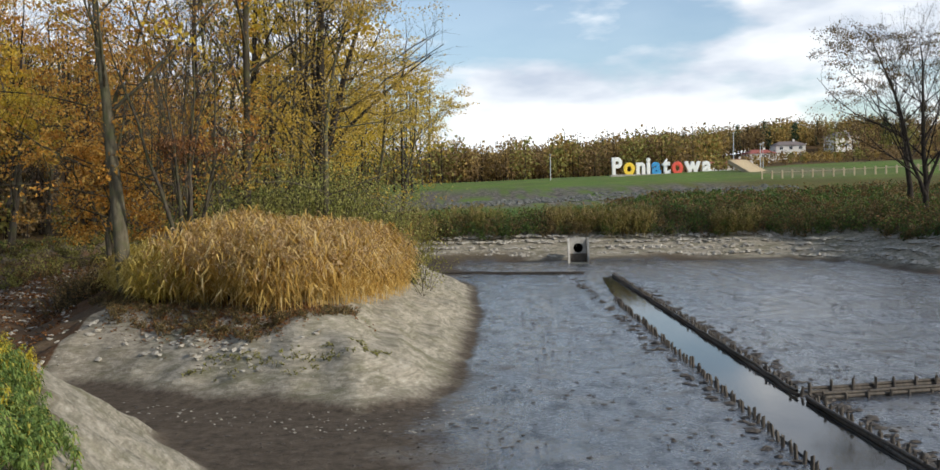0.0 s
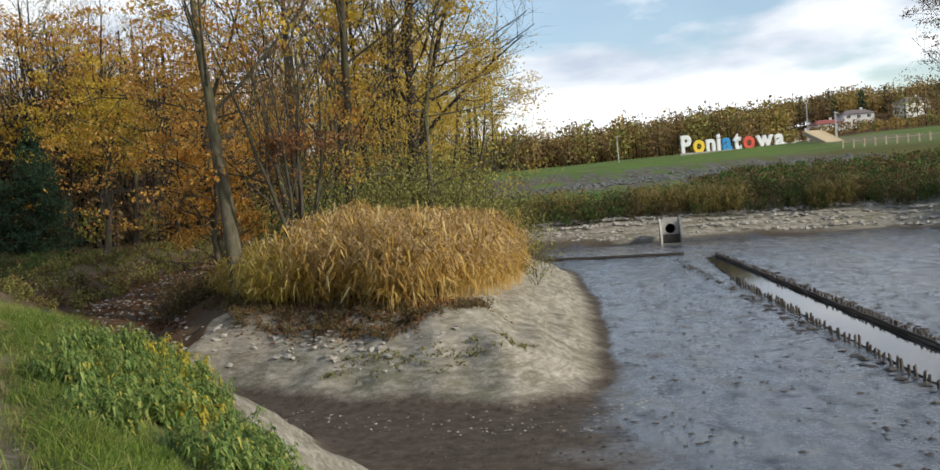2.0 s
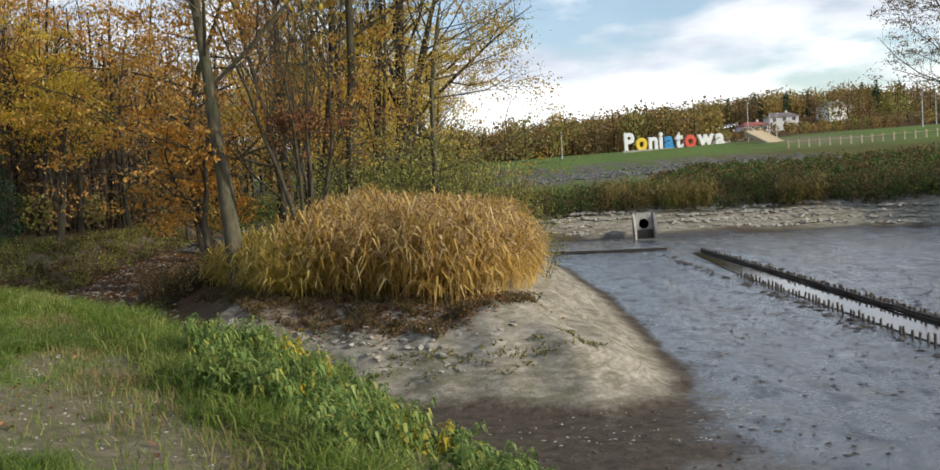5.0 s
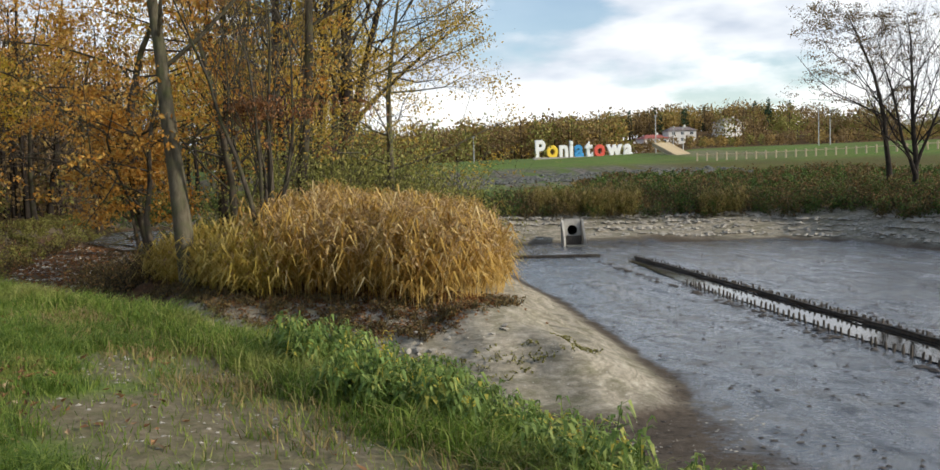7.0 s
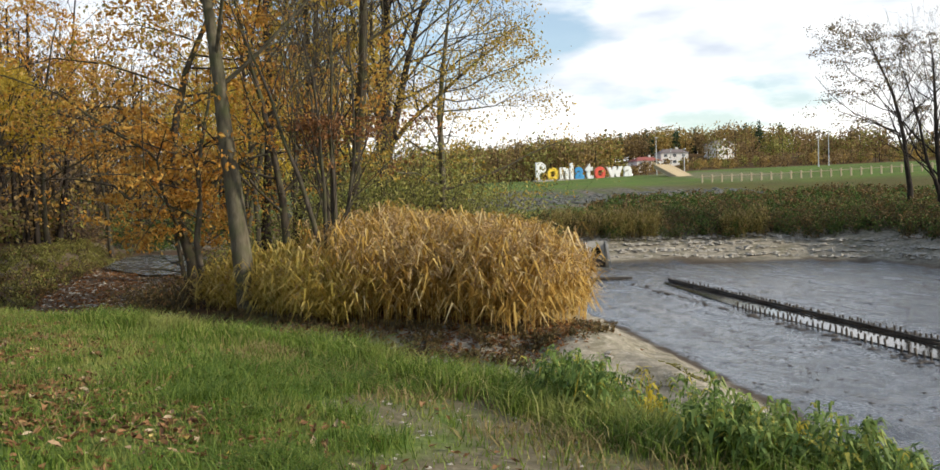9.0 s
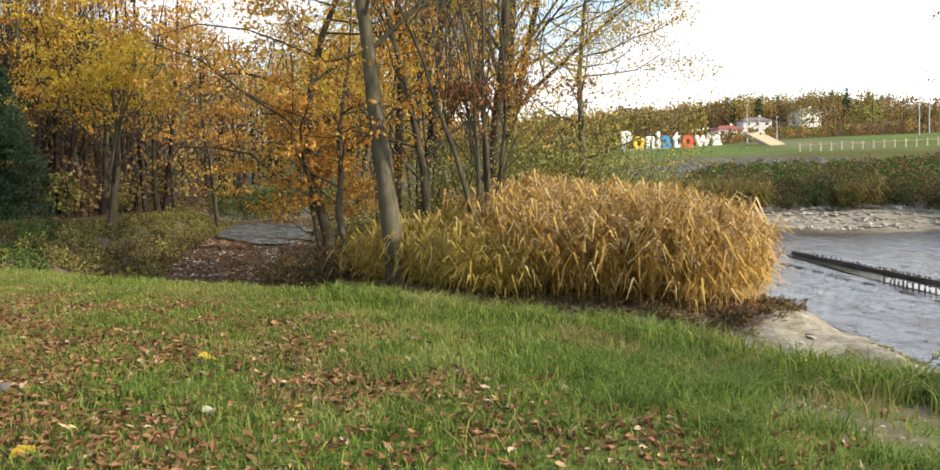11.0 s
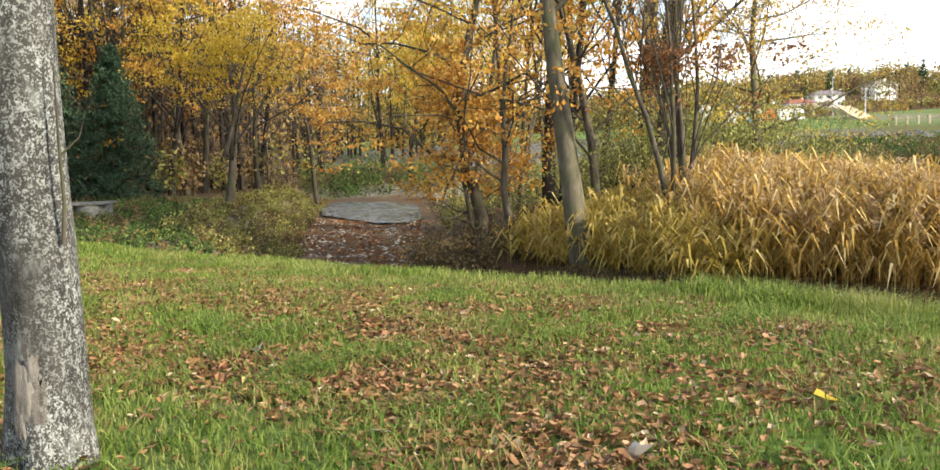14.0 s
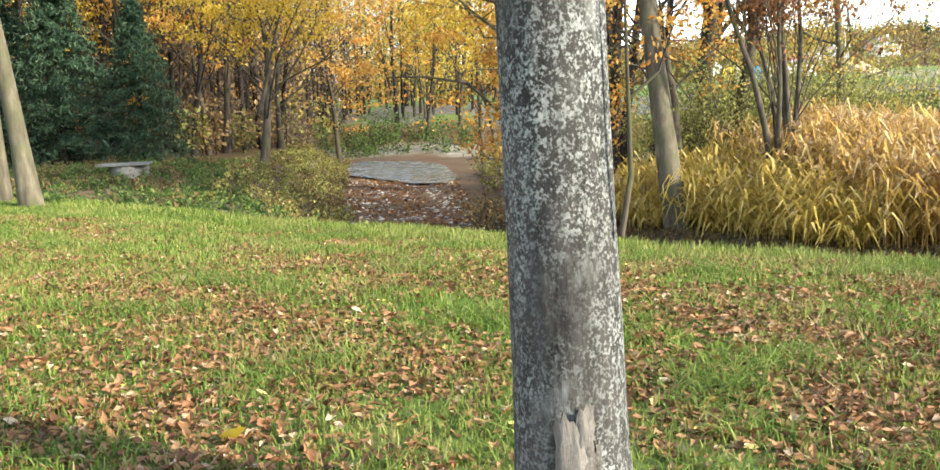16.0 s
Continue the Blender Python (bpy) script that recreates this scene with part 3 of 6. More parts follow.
    litter = np.maximum(litter, 0.9 * st(y + 3 * w2, 196, 216))
    # litter brown over the right far bank darkens it like cloud shade
    litter = np.maximum(litter, 0.55 * st(x + 3 * w2, 18, 26) * st(df, 5, 9) * (1 - st(df + 3 * w2, 50, 60)))
    worn = st(dl + w1, -0.6, 0.4) * (1 - st(dl + w1 + 0.8 * w2, 1.0, 2.0)) * st(w1 + w3, -0.3, 0.3) * (x > -8.5) * 0.9
    worn = np.maximum(np.maximum(worn, trail), cut)
    for name, rgb in (("zone", (wet, silt, litter)), ("cover", (grass, rubble, worn)), ("film", (film, pools, film))):
        a = me.color_attributes.new(name, "FLOAT_COLOR", "POINT")
        a.data.foreach_set("color", np.stack([*rgb, np.ones_like(x)], -1).astype(np.float32).ravel())
    tagged(new("ground", me), "autumn lawn, silt banks and drained pond bed of wet dark mud", "ground", kind="structure")


build_ground()


# ---- trees ----
def grow(soup, rng, p, way, length, radius, depth, tips, spread=0.9, rise=0.25, counts=(14, 5, 4), sides=(8, 4, 3, 3), bare=0.35, wob=0.07, bend=None, reach=0.52):
    """A limb with its side limbs; the ends of the finest go to tips."""
    k = (9, 5, 4, 3)[depth]
    pts = [np.array(p, float)]
    w = np.array(way, float)
    w /= np.linalg.norm(w)
    step = length / (k - 1)
    for i in range(k - 1):
        w = w + rng.normal(size=3) * wob * (1 + depth) + np.array([0, 0, rise * 0.12 * depth])
        if bend is not None and depth == 0:
            w = w + np.array(bend) / (k - 1)
        w /= np.linalg.norm(w)
        pts.append(pts[-1] + w * step)
    pts = np.array(pts)
    t = np.linspace(0, 1, k)
    end = 0.12 if depth == 0 else 0.25
    rad = radius * (1 - (1 - end) * t ** 1.1)
    if depth == 0:
        rad[0] *= 1.35
    soup.tube(pts, rad, sides[depth])
    if depth == 3 or depth >= len(counts):
        tips.append(pts[1:])
        return
    for i in range(counts[depth]):
        u = bare + (1 - bare) * ((i + rng.random()) / counts[depth]) if depth == 0 else 0.25 + 0.75 * (i + rng.random()) / counts[depth]
        u = min(u, 0.985)
        a = u * (k - 1)
        b = int(a)
        at = pts[b] * (1 - a + b) + pts[min(b + 1, k - 1)] * (a - b)
        along = pts[min(b + 1, k - 1)] - pts[b]
        along /= np.linalg.norm(along)
        out = rng.normal(size=3)
        out -= along * out.dot(along)
        out /= np.linalg.norm(out) + 1e-9
        d = along * (1 - 0.55 * spread) + out * spread + np.array([0, 0, rise])
        le = length * (reach if depth == 0 else 0.5) * (1.15 - 0.7 * u if depth == 0 else 1.1 - 0.5 * u) * (0.7 + 0.6 * rng.random())
        r = np.interp(a, np.arange(k), rad) * (0.38 if depth == 0 else 0.55)
        grow(soup, rng, at, d, le, max(r, 0.006), depth + 1, tips, spread, rise, counts, sides, bare, wob, None, reach)


def tree_meshes(seed, tall, radius, bark, leaf=None, leaves=2500, size=0.13, low=0.0, high=1.0, stems=None, **kw):
    """Trunk-and-limbs mesh and crown mesh (or none)."""
    rng = np.random.default_rng(seed)
    soup, tips = Soup(), []
    for base, way, ln, r in stems or [((0, 0, -0.25), (0, 0, 1), tall, radius)]:
        grow(soup, rng, base, way, ln, r, 0, tips, **kw)
    v, f = soup.arrays()
    wood = mesh_of("trunk", v, f, bark, True)
    if not leaf:
        return wood, None
    pts = np.concatenate(tips)
    zz = pts[:, 2]
    some = pts[(zz >= low * tall) & (zz <= high * tall)]
    pts = some if len(some) > 20 else pts
    bunch = pts[rng.integers(0, len(pts), max(1, leaves // 16))]
    pick = bunch[rng.integers(0, len(bunch), leaves)] + rng.normal(size=(leaves, 3)) * np.array([0.30, 0.30, 0.09])
    v, f = leaf_cards(pick, size, rng)
    return wood, mesh_of("crown", v, f, leaf)


def tree(name, meshes, x, y, turn=0.0, scale=1.0, label="", group="", category="tree", z=None):
    wood, crown = meshes
    ob = new(name, None)
    part("trunk", wood, ob)
    if crown:
        part("crown", crown, ob)
    zz = float(height(x, y)) if z is None else z
    ob.matrix_world = pose(x, y, zz, 0, 0, turn) @ Matrix.Diagonal((scale, scale, scale, 1))
    return tagged(ob, label, category, group)


def put_tree(proto, x, y, turn, scale):
    ob = copy_thing(proto, pose(x, y, float(height(x, y)), 0, 0, turn))
    ob.scale = (scale, scale, scale)
    return ob


# the lawn's grey tree, close by the path
NEAR = (-16.66, 13.12)


def near_tree():
    rng = np.random.default_rng(5)
    soup = Soup()
    zs = np.concatenate([np.linspace(-0.3, 0.55, 10), np.linspace(0.7, 9.0, 34)])
    sides = 40
    th = np.linspace(0, 2 * math.pi, sides, endpoint=False)
    rad = np.interp(zs, [-0.3, 0, 0.15, 0.4, 1.2, 3, 9], [0.215, 0.20, 0.182, 0.166, 0.156, 0.148, 0.09])
    cx = np.interp(zs, [0, 1.4, 3, 9], [0.02, 0, -0.035, -0.2]) + 0.006 * np.sin(zs * 3.1)
    cy = np.interp(zs, [0, 9], [0, 0.25])
    lump = 0.022 * np.sin(3 * th[None] + 1.2 * zs[:, None]) + 0.012 * np.sin(7 * th[None] - 2 * zs[:, None] + 1)
    flare = np.clip(0.45 - zs, 0, 1)[:, None] * 0.35 * np.cos(5 * th[None] + 0.6)
    scar = -0.10 * np.exp(-((zs[:, None] - 0.42) / 0.10) ** 2 - ((th[None] - 4.75) / 0.28) ** 2)
    r = rad[:, None] * (1 + lump + flare * 0.5 + scar + 0.006 * rng.normal(size=(len(zs), sides)))
    ring = np.stack([cx[:, None] + r * np.cos(th)[None], cy[:, None] + r * np.sin(th)[None], np.repeat(zs[:, None], sides, 1)], -1)
    i, j = np.meshgrid(np.arange(len(zs) - 1), np.arange(sides), indexing="ij")
    j2 = (j + 1) % sides
    soup.put(ring, np.stack([i * sides + j, i * sides + j2, (i + 1) * sides + j2, (i + 1) * sides + j], -1).reshape(-1, 4))
    tips = []
    for k in range(9):
        z = 3.6 + 0.6 * k
        a = k * 2.4
        grow(soup, rng, (float(np.interp(z, zs, cx)), float(np.interp(z, zs, cy)), z), (math.cos(a), math.sin(a), 0.7), 3.2 - 0.15 * k, 0.05, 1, tips, counts=(0, 5, 4))
    v, f = soup.arrays()
    ob = new("tree", None)
    part("trunk", mesh_of("trunk", v, f, M_BARK_GREY, True), ob, "smooth grey trunk spotted with pale lichen")
    pts = np.concatenate(tips)
    v, f = leaf_cards(pts[rng.integers(0, len(pts), 900)], 0.13, rng)
    part("crown", mesh_of("crown", v, f, M_ORANGE), ob)
    # flaking plates of dead bark round an old wound near the foot
    for za, ha, ta, wa in ((0.36, 0.13, 4.62, 0.26), (0.30, 0.09, 4.98, 0.20), (0.45, 0.07, 4.90, 0.16), (0.24, 0.07, 4.52, 0.14)):
        nz, na = 7, 9
        zz, tt = np.meshgrid(np.linspace(-1, 1, nz), np.linspace(-1, 1, na), indexing="ij")
        rim = np.clip(1.1 - np.maximum(np.abs(zz), np.abs(tt)) ** 3, 0.1, 1)
        tz = za + zz * ha * (1 + 0.15 * rng.normal(size=zz.shape))
        ang = ta + tt * wa * (1 + 0.15 * rng.normal(size=zz.shape))
        rr = np.interp(tz, [0, 0.15, 0.4, 1.2], [0.205, 0.185, 0.167, 0.156]) * (0.985 + 0.055 * rim + 0.012 * rng.normal(size=zz.shape))
        pv = np.stack([0.01 + rr * np.cos(ang), rr * np.sin(ang), tz], -1).reshape(-1, 3)
        ii, jj = np.meshgrid(np.arange(nz - 1), np.arange(na - 1), indexing="ij")
        pf = np.stack([ii * na + jj, ii * na + jj + 1, (ii + 1) * na + jj + 1, (ii + 1) * na + jj], -1).reshape(-1, 4)
        part("bark_plate", mesh_of("bark_plate", pv, pf, M_BARK_DEAD, True), ob, "loose grey-brown plate of dead bark")
    # low side branch with brown leaves, and a thin shoot along the stem
    s, tp = Soup(), []
    s.tube([(-0.10, -0.05, 1.66), (-0.24, -0.08, 1.75), (-0.40, -0.1, 1.86), (-0.62, -0.12, 1.98)], [0.024, 0.017, 0.013, 0.007], 7)
    s.tube([(-0.24, -0.08, 1.75), (-0.40, -0.12, 1.80), (-0.58, -0.12, 1.82)], [0.010, 0.007, 0.003], 5)
    v, f = s.arrays()
    part("branch", mesh_of("branch", v, f, M_BARK, True), ob)
    s = Soup()
    s.tube([(0.165, -0.06, 0.98), (0.19, -0.08, 1.15), (0.185, -0.08, 1.4), (0.18, -0.07, 1.72)], [0.010, 0.008, 0.006, 0.003], 6)
    s.tube([(0.19, -0.08, 1.36), (0.27, -0.08, 1.43), (0.31, -0.08, 1.55)], [0.005, 0.004, 0.002], 4)
    v, f = s.arrays()
    part("shoot", mesh_of("shoot", v, f, M_BARK, True), ob)
    c = np.array([(-0.36, -0.12, 1.80), (-0.42, -0.13, 1.80), (-0.47, -0.12, 1.82), (-0.52, -0.13, 1.81), (-0.58, -0.11, 1.82), (-0.45, -0.10, 1.88), (-0.55, -0.11, 1.94), (-0.62, -0.12, 1.97), (-0.38, -0.1, 1.85), (-0.50, -0.1, 1.9)])
    v, f = leaf_cards(c, 0.10, rng, 2.2, 0.55, 0.4)
    part("leaves", mesh_of("leaves", v, f, M_RUST), ob, "curled brown autumn leaves")
    ob.matrix_world = pose(NEAR[0], NEAR[1], float(height(*NEAR)) - 0.02)
    tagged(ob, "slim grey lichen-spotted tree standing on the leafy lawn", "tree")


near_tree()

# the trees on the spit, one by one
tree("tree", tree_meshes(21, 14, 0.30, M_BARK_PALE, M_YELLOW, 500, 0.12, 0.5, 1, counts=(9, 5, 4), bare=0.45, wob=0.03,
     stems=[((0, 0, -0.3), (-0.16, 0.05, 1), 14, 0.30)], bend=(0.05, 0, 0)), -11.7, 31.6, 0, 1, "olive-barked leaning tree with few leaves beside the reeds")
tree("tree", tree_meshes(22, 9, 0.09, M_BARK, M_RUST, 1300, 0.12, 0.22, 0.55, counts=(11, 5, 4), bare=0.22, spread=0.55, rise=0.5,
     stems=[((0.1 * math.cos(a), 0.1 * math.sin(a), -0.2), (0.12 * math.cos(a), 0.12 * math.sin(a), 1), ln, r)
            for a, ln, r in ((0.2, 9, .09), (1.4, 8, .07), (2.6, 9.5, .09), (3.6, 8.2, .075), (4.7, 7.5, .07), (5.6, 8.8, .08))]),
     -9.5, 31.2, 20, 1, "many-stemmed tree with rust-brown leaves on its lower twigs")
tree("tree", tree_meshes(123, 12, 0.14, M_BARK_PALE, M_GOLD, 12000, 0.10, 0.2, 1, counts=(24, 8, 6), bare=0.22, spread=0.95, rise=-0.05, wob=0.1, reach=0.40,
     stems=[((0, 0, -0.3), (0.12, 0.02, 1), 12, 0.15)], bend=(0.12, 0, 0)), -5.9, 37.0, 0, 1, "slender leaning tree with thin drooping gold foliage")
tree("tree", tree_meshes(24, 16, 0.38, M_BARK_DARK, M_GOLD, 700, 0.12, 0.4, 1, counts=(12, 6, 4), bare=0.25, spread=0.8,
     stems=[((0, 0, -0.3), (-0.03, 0, 1), 16, 0.38), ((0.1, 0, 3.2), (0.42, 0, 1), 11, 0.22)]), -7.6, 45.5, 0, 1, "tall dark forked tree, nearly bare, behind the reeds")
tree("tree", tree_meshes(25, 12, 0.17, M_BARK, M_ORANGE, 11000, 0.14, 0.16, 0.95, counts=(19, 6, 5), bare=0.17, spread=1.15, rise=0.06, wob=0.12, reach=0.48,
     stems=[((0, 0, -0.3), (-0.05, 0.04, 1), 13, 0.21), ((0.35, 0, -0.3), (-0.28, 0.1, 1), 6, 0.10)]), -14.1, 37.4, 0, 1, "oak with tiers of orange leaves by the ditch")
tree("tree", tree_meshes(32, 9, 0.10, M_BARK, M_ORANGE, 1200, 0.13, 0.3, 1, counts=(12, 5, 4), bare=0.22, spread=1.05, rise=0.1, wob=0.12,
     stems=[((0, 0, -0.3), (-0.30, 0.10, 1), 9, 0.12)]), -13.2, 34.2, 0, 1, "young oak with orange leaves leaning over the ditch")
tree("tree", tree_meshes(26, 13, 0.10, M_BARK, M_YELLOW, 1400, 0.12, 0.4, 1, counts=(9, 5, 3), bare=0.4), -12.4, 46.5, 50, 1, "thin straight tree with yellow leaves high up")
tree("tree", tree_meshes(27, 11, 0.2, M_BARK, M_YELLOW, 6500, 0.14, 0.12, 0.8, counts=(14, 5, 4), bare=0.18, spread=0.95,
     stems=[((0, 0, -0.3), (0.08, 0, 1), 11, 0.2), ((0, 0, 2.4), (0.5, 0, 1), 6, .1)]), -25.0, 50.2, 0, 1, "forked dark tree in front of yellow foliage")
tree("tree", tree_meshes(28, 12, 0.18, M_BARK_PALE, None, counts=(10, 5, 4), bare=0.35), -24.6, 27.5, 10, 1, "bare tree at the edge of the lawn")
tree("tree", tree_meshes(29, 12, 0.12, M_BARK_PALE, None, counts=(10, 5, 4), bare=0.35), -25.8, 29.0, 80, 1, "slim bare tree at the edge of the lawn")
tree("tree", tree_meshes(30, 13, 0.20, M_BARK_DARK, None, counts=(20, 7, 6), bare=0.18, spread=0.75, rise=0.3,
     stems=[((0, 0, -0.3), (-0.06, 0, 1), 13, 0.22), ((0, 0, 1.8), (-0.45, 0.1, 1), 9.5, 0.13), ((0, 0, 2.2), (0.35, 0, 1), 9, 0.12)]), 30.6, 62.5, 0, 1, "bare dark tree on the far bank of the pond")
tree("tree", tree_meshes(31, 14, 0.22, M_BARK_DARK, M_BRUSH, 7000, 0.15, 0.2, 1, counts=(20, 6, 4), bare=0.2, spread=0.9), 32.5, 68.5, 0, 1, "dark leafy tree on the far bank of the pond")

PROTOS = {
    "orange": tree("tree", tree_meshes(41, 13, 0.16, M_BARK, M_ORANGE, 3600, 0.18, 0.12, 1, counts=(13, 5, 3), bare=0.15, spread=1.0), -24, 70, 0, 1, "woodland oak with orange leaves", "trees of the wood"),
    "yellow": tree("tree", tree_meshes(42, 13, 0.15, M_BARK, M_YELLOW, 3200, 0.17, 0.12, 1, counts=(13, 5, 3), bare=0.2, spread=0.85), -12, 66, 0, 1, "woodland maple with yellow leaves", "trees of the wood"),
    "gold": tree("tree", tree_meshes(43, 15, 0.16, M_BARK_DARK, M_GOLD, 2400, 0.17, 0.25, 1, counts=(13, 5, 3), bare=0.3, spread=0.75), -9, 55, 0, 1, "tall woodland tree with thin gold leaves", "trees of the wood"),
    "bare": tree("tree", tree_meshes(44, 15, 0.15, M_BARK_DARK, None, counts=(15, 6, 3), bare=0.2, spread=0.75, rise=0.35), -19, 90, 0, 1, "bare dark woodland tree", "trees of the wood"),
    "slim": tree("tree", tree_meshes(45, 14, 0.09, M_BARK, M_OLIVE, 900, 0.15, 0.35, 1, counts=(12, 4, 3), bare=0.35, spread=0.7), -11, 45, 0, 1, "slim woodland tree with thin olive leaves", "trees of the wood"),
}


def wood():
    rng = np.random.default_rng(3)
    taken = [(-11.7, 31.6), (-9.5, 31.2), (-5.9, 37.0), (-7.6, 45.5), (-14.1, 37.4), (-13.2, 34.2), (-13.6, 41.5), (-25.0, 50.2), (-23.6, 25.6)]
    spots = []
    # (x range, y range, number, kinds)
    plots = [((-15.5, -6), (33, 46), 5, "slim orange gold yellow bare"), ((-15.5, -8), (46, 60), 5, "slim yellow gold slim bare"),
             ((-50, -28), (60, 76), 22, "bare yellow bare slim bare bare"), ((-52, -30), (47, 62), 18, "bare gold bare orange bare"), ((-70, -33), (26, 60), 34, "bare bare slim bare gold"),
             ((-80, -27), (62, 88), 40, "bare gold bare bare orange bare"), ((-60, -18), (92, 130), 26, "yellow gold bare yellow slim"),
             ((-40, -6), (135, 190), 30, "gold yellow gold bare")]
    for (x0, x1), (y0, y1), n, kinds in plots:
        kinds = kinds.split()
        made = tries = 0
        while made < n and tries < 2000:
            tries += 1
            x, y = rng.uniform(x0, x1), rng.uniform(y0, y1)
            ditch = -np.interp(y, [20, 38, 60, 85], [12, 18, 19.6, 22])
            if abs(x - ditch) < 4.5 and y < 90 or any(math.hypot(x - a, y - b) < 1.7 for a, b in taken):
                continue
            if -44 < x < -26 and 32 < y < 60:
                continue
            taken.append((x, y))
            put_tree(PROTOS[kinds[made % len(kinds)]], x, y, rng.uniform(0, 360), rng.uniform(0.85, 1.4))
            made += 1

    for x, y, s in ((-30.5, 67, 1.3), (-34, 63, 1.2), (-37, 68, 1.4)):
        put_tree(PROTOS["orange"], x, y, x * 53 % 360, s)
    for x, y, s in ((-11, 74, 1.2), (-13.5, 82, 1.25), (-9, 88, 1.3), (-16, 95, 1.35), (-12, 100, 1.4), (-7.5, 104, 1.2), (-15, 68, 1.0)):
        put_tree(PROTOS["yellow"], x, y, x * 37 % 360, s)


wood()


def spruce(seed, tall, rad):
    rng = np.random.default_rng(seed)
    s = Soup()
    s.tube([(0, 0, -0.3), (0, 0, tall * 0.5), (0, 0, tall)], [0.16, 0.09, 0.01], 8)
    cards = []
    z = 0.4
    while z < tall:
        L = rad * (1 - z / tall) ** 0.8 + 0.12
        for k in range(11):
            a = rng.random() * 6.283
            ln = L * rng.uniform(0.75, 1.1)
            p0 = np.array([0, 0, z])
            p1 = p0 + ln * np.array([math.cos(a), math.sin(a), -0.22])
            p2 = p0 + ln * 0.6 * np.array([math.cos(a), math.sin(a), -0.05])
            s.tube([p0, p2, p1], [0.018, 0.011, 0.004], 3)
            t = rng.random((34, 1)) ** 0.7
            c = p0 * (1 - t) + p1 * t + rng.normal(size=(34, 3)) * np.array([0.13, 0.13, 0.07]) * (0.4 + 0.8 * ln / rad)
            cards.append(c)
        z += 0.24
    v, f = s.arrays()
    wd = mesh_of("trunk", v, f, M_BARK_DARK, True)
    v, f = leaf_cards(np.concatenate(cards), 0.26, rng, 0.9, 0.32)
    return wd, mesh_of("crown", v, f, M_SPRUCE)


sp = tree("spruce", spruce(61, 9.5, 3.6), -35.2, 55.0, 0, 1, "dense dark green spruce behind the well", "spruces", "spruce")
for x, y, r, s in ((-32.2, 57, 100, 0.85), (-38.6, 56, 200, 1.05), (-41.5, 54, 40, 1.2), (-43.8, 57.5, 300, 1.1)):
    put_tree(sp, x, y, r, s)


# ---- reeds ----
REEDS = [(-13.6, 33.8), (-12.4, 32.2), (-11.2, 30.2), (-10.2, 28.1), (-8.8, 27.4), (-7.4, 26.6), (-5.9, 25.3), (-4.6, 25.5), (-3.6, 27.0), (-2.9, 30.5), (-2.4, 36), (-2.6, 38.5), (-6, 37.5), (-9, 34.4), (-11.5, 35.2)]


def fill(poly, n, rng):
    xs, ys = [p[0] for p in poly], [p[1] for p in poly]
    out = np.zeros((0, 2))
    while len(out) < n:
        p = np.stack([rng.uniform(min(xs), max(xs), 4 * n), rng.uniform(min(ys), max(ys), 4 * n)], 1)
        out = np.concatenate([out, p[signed(p[:, 0], p[:, 1], poly) > 0]])
    return out[:n]


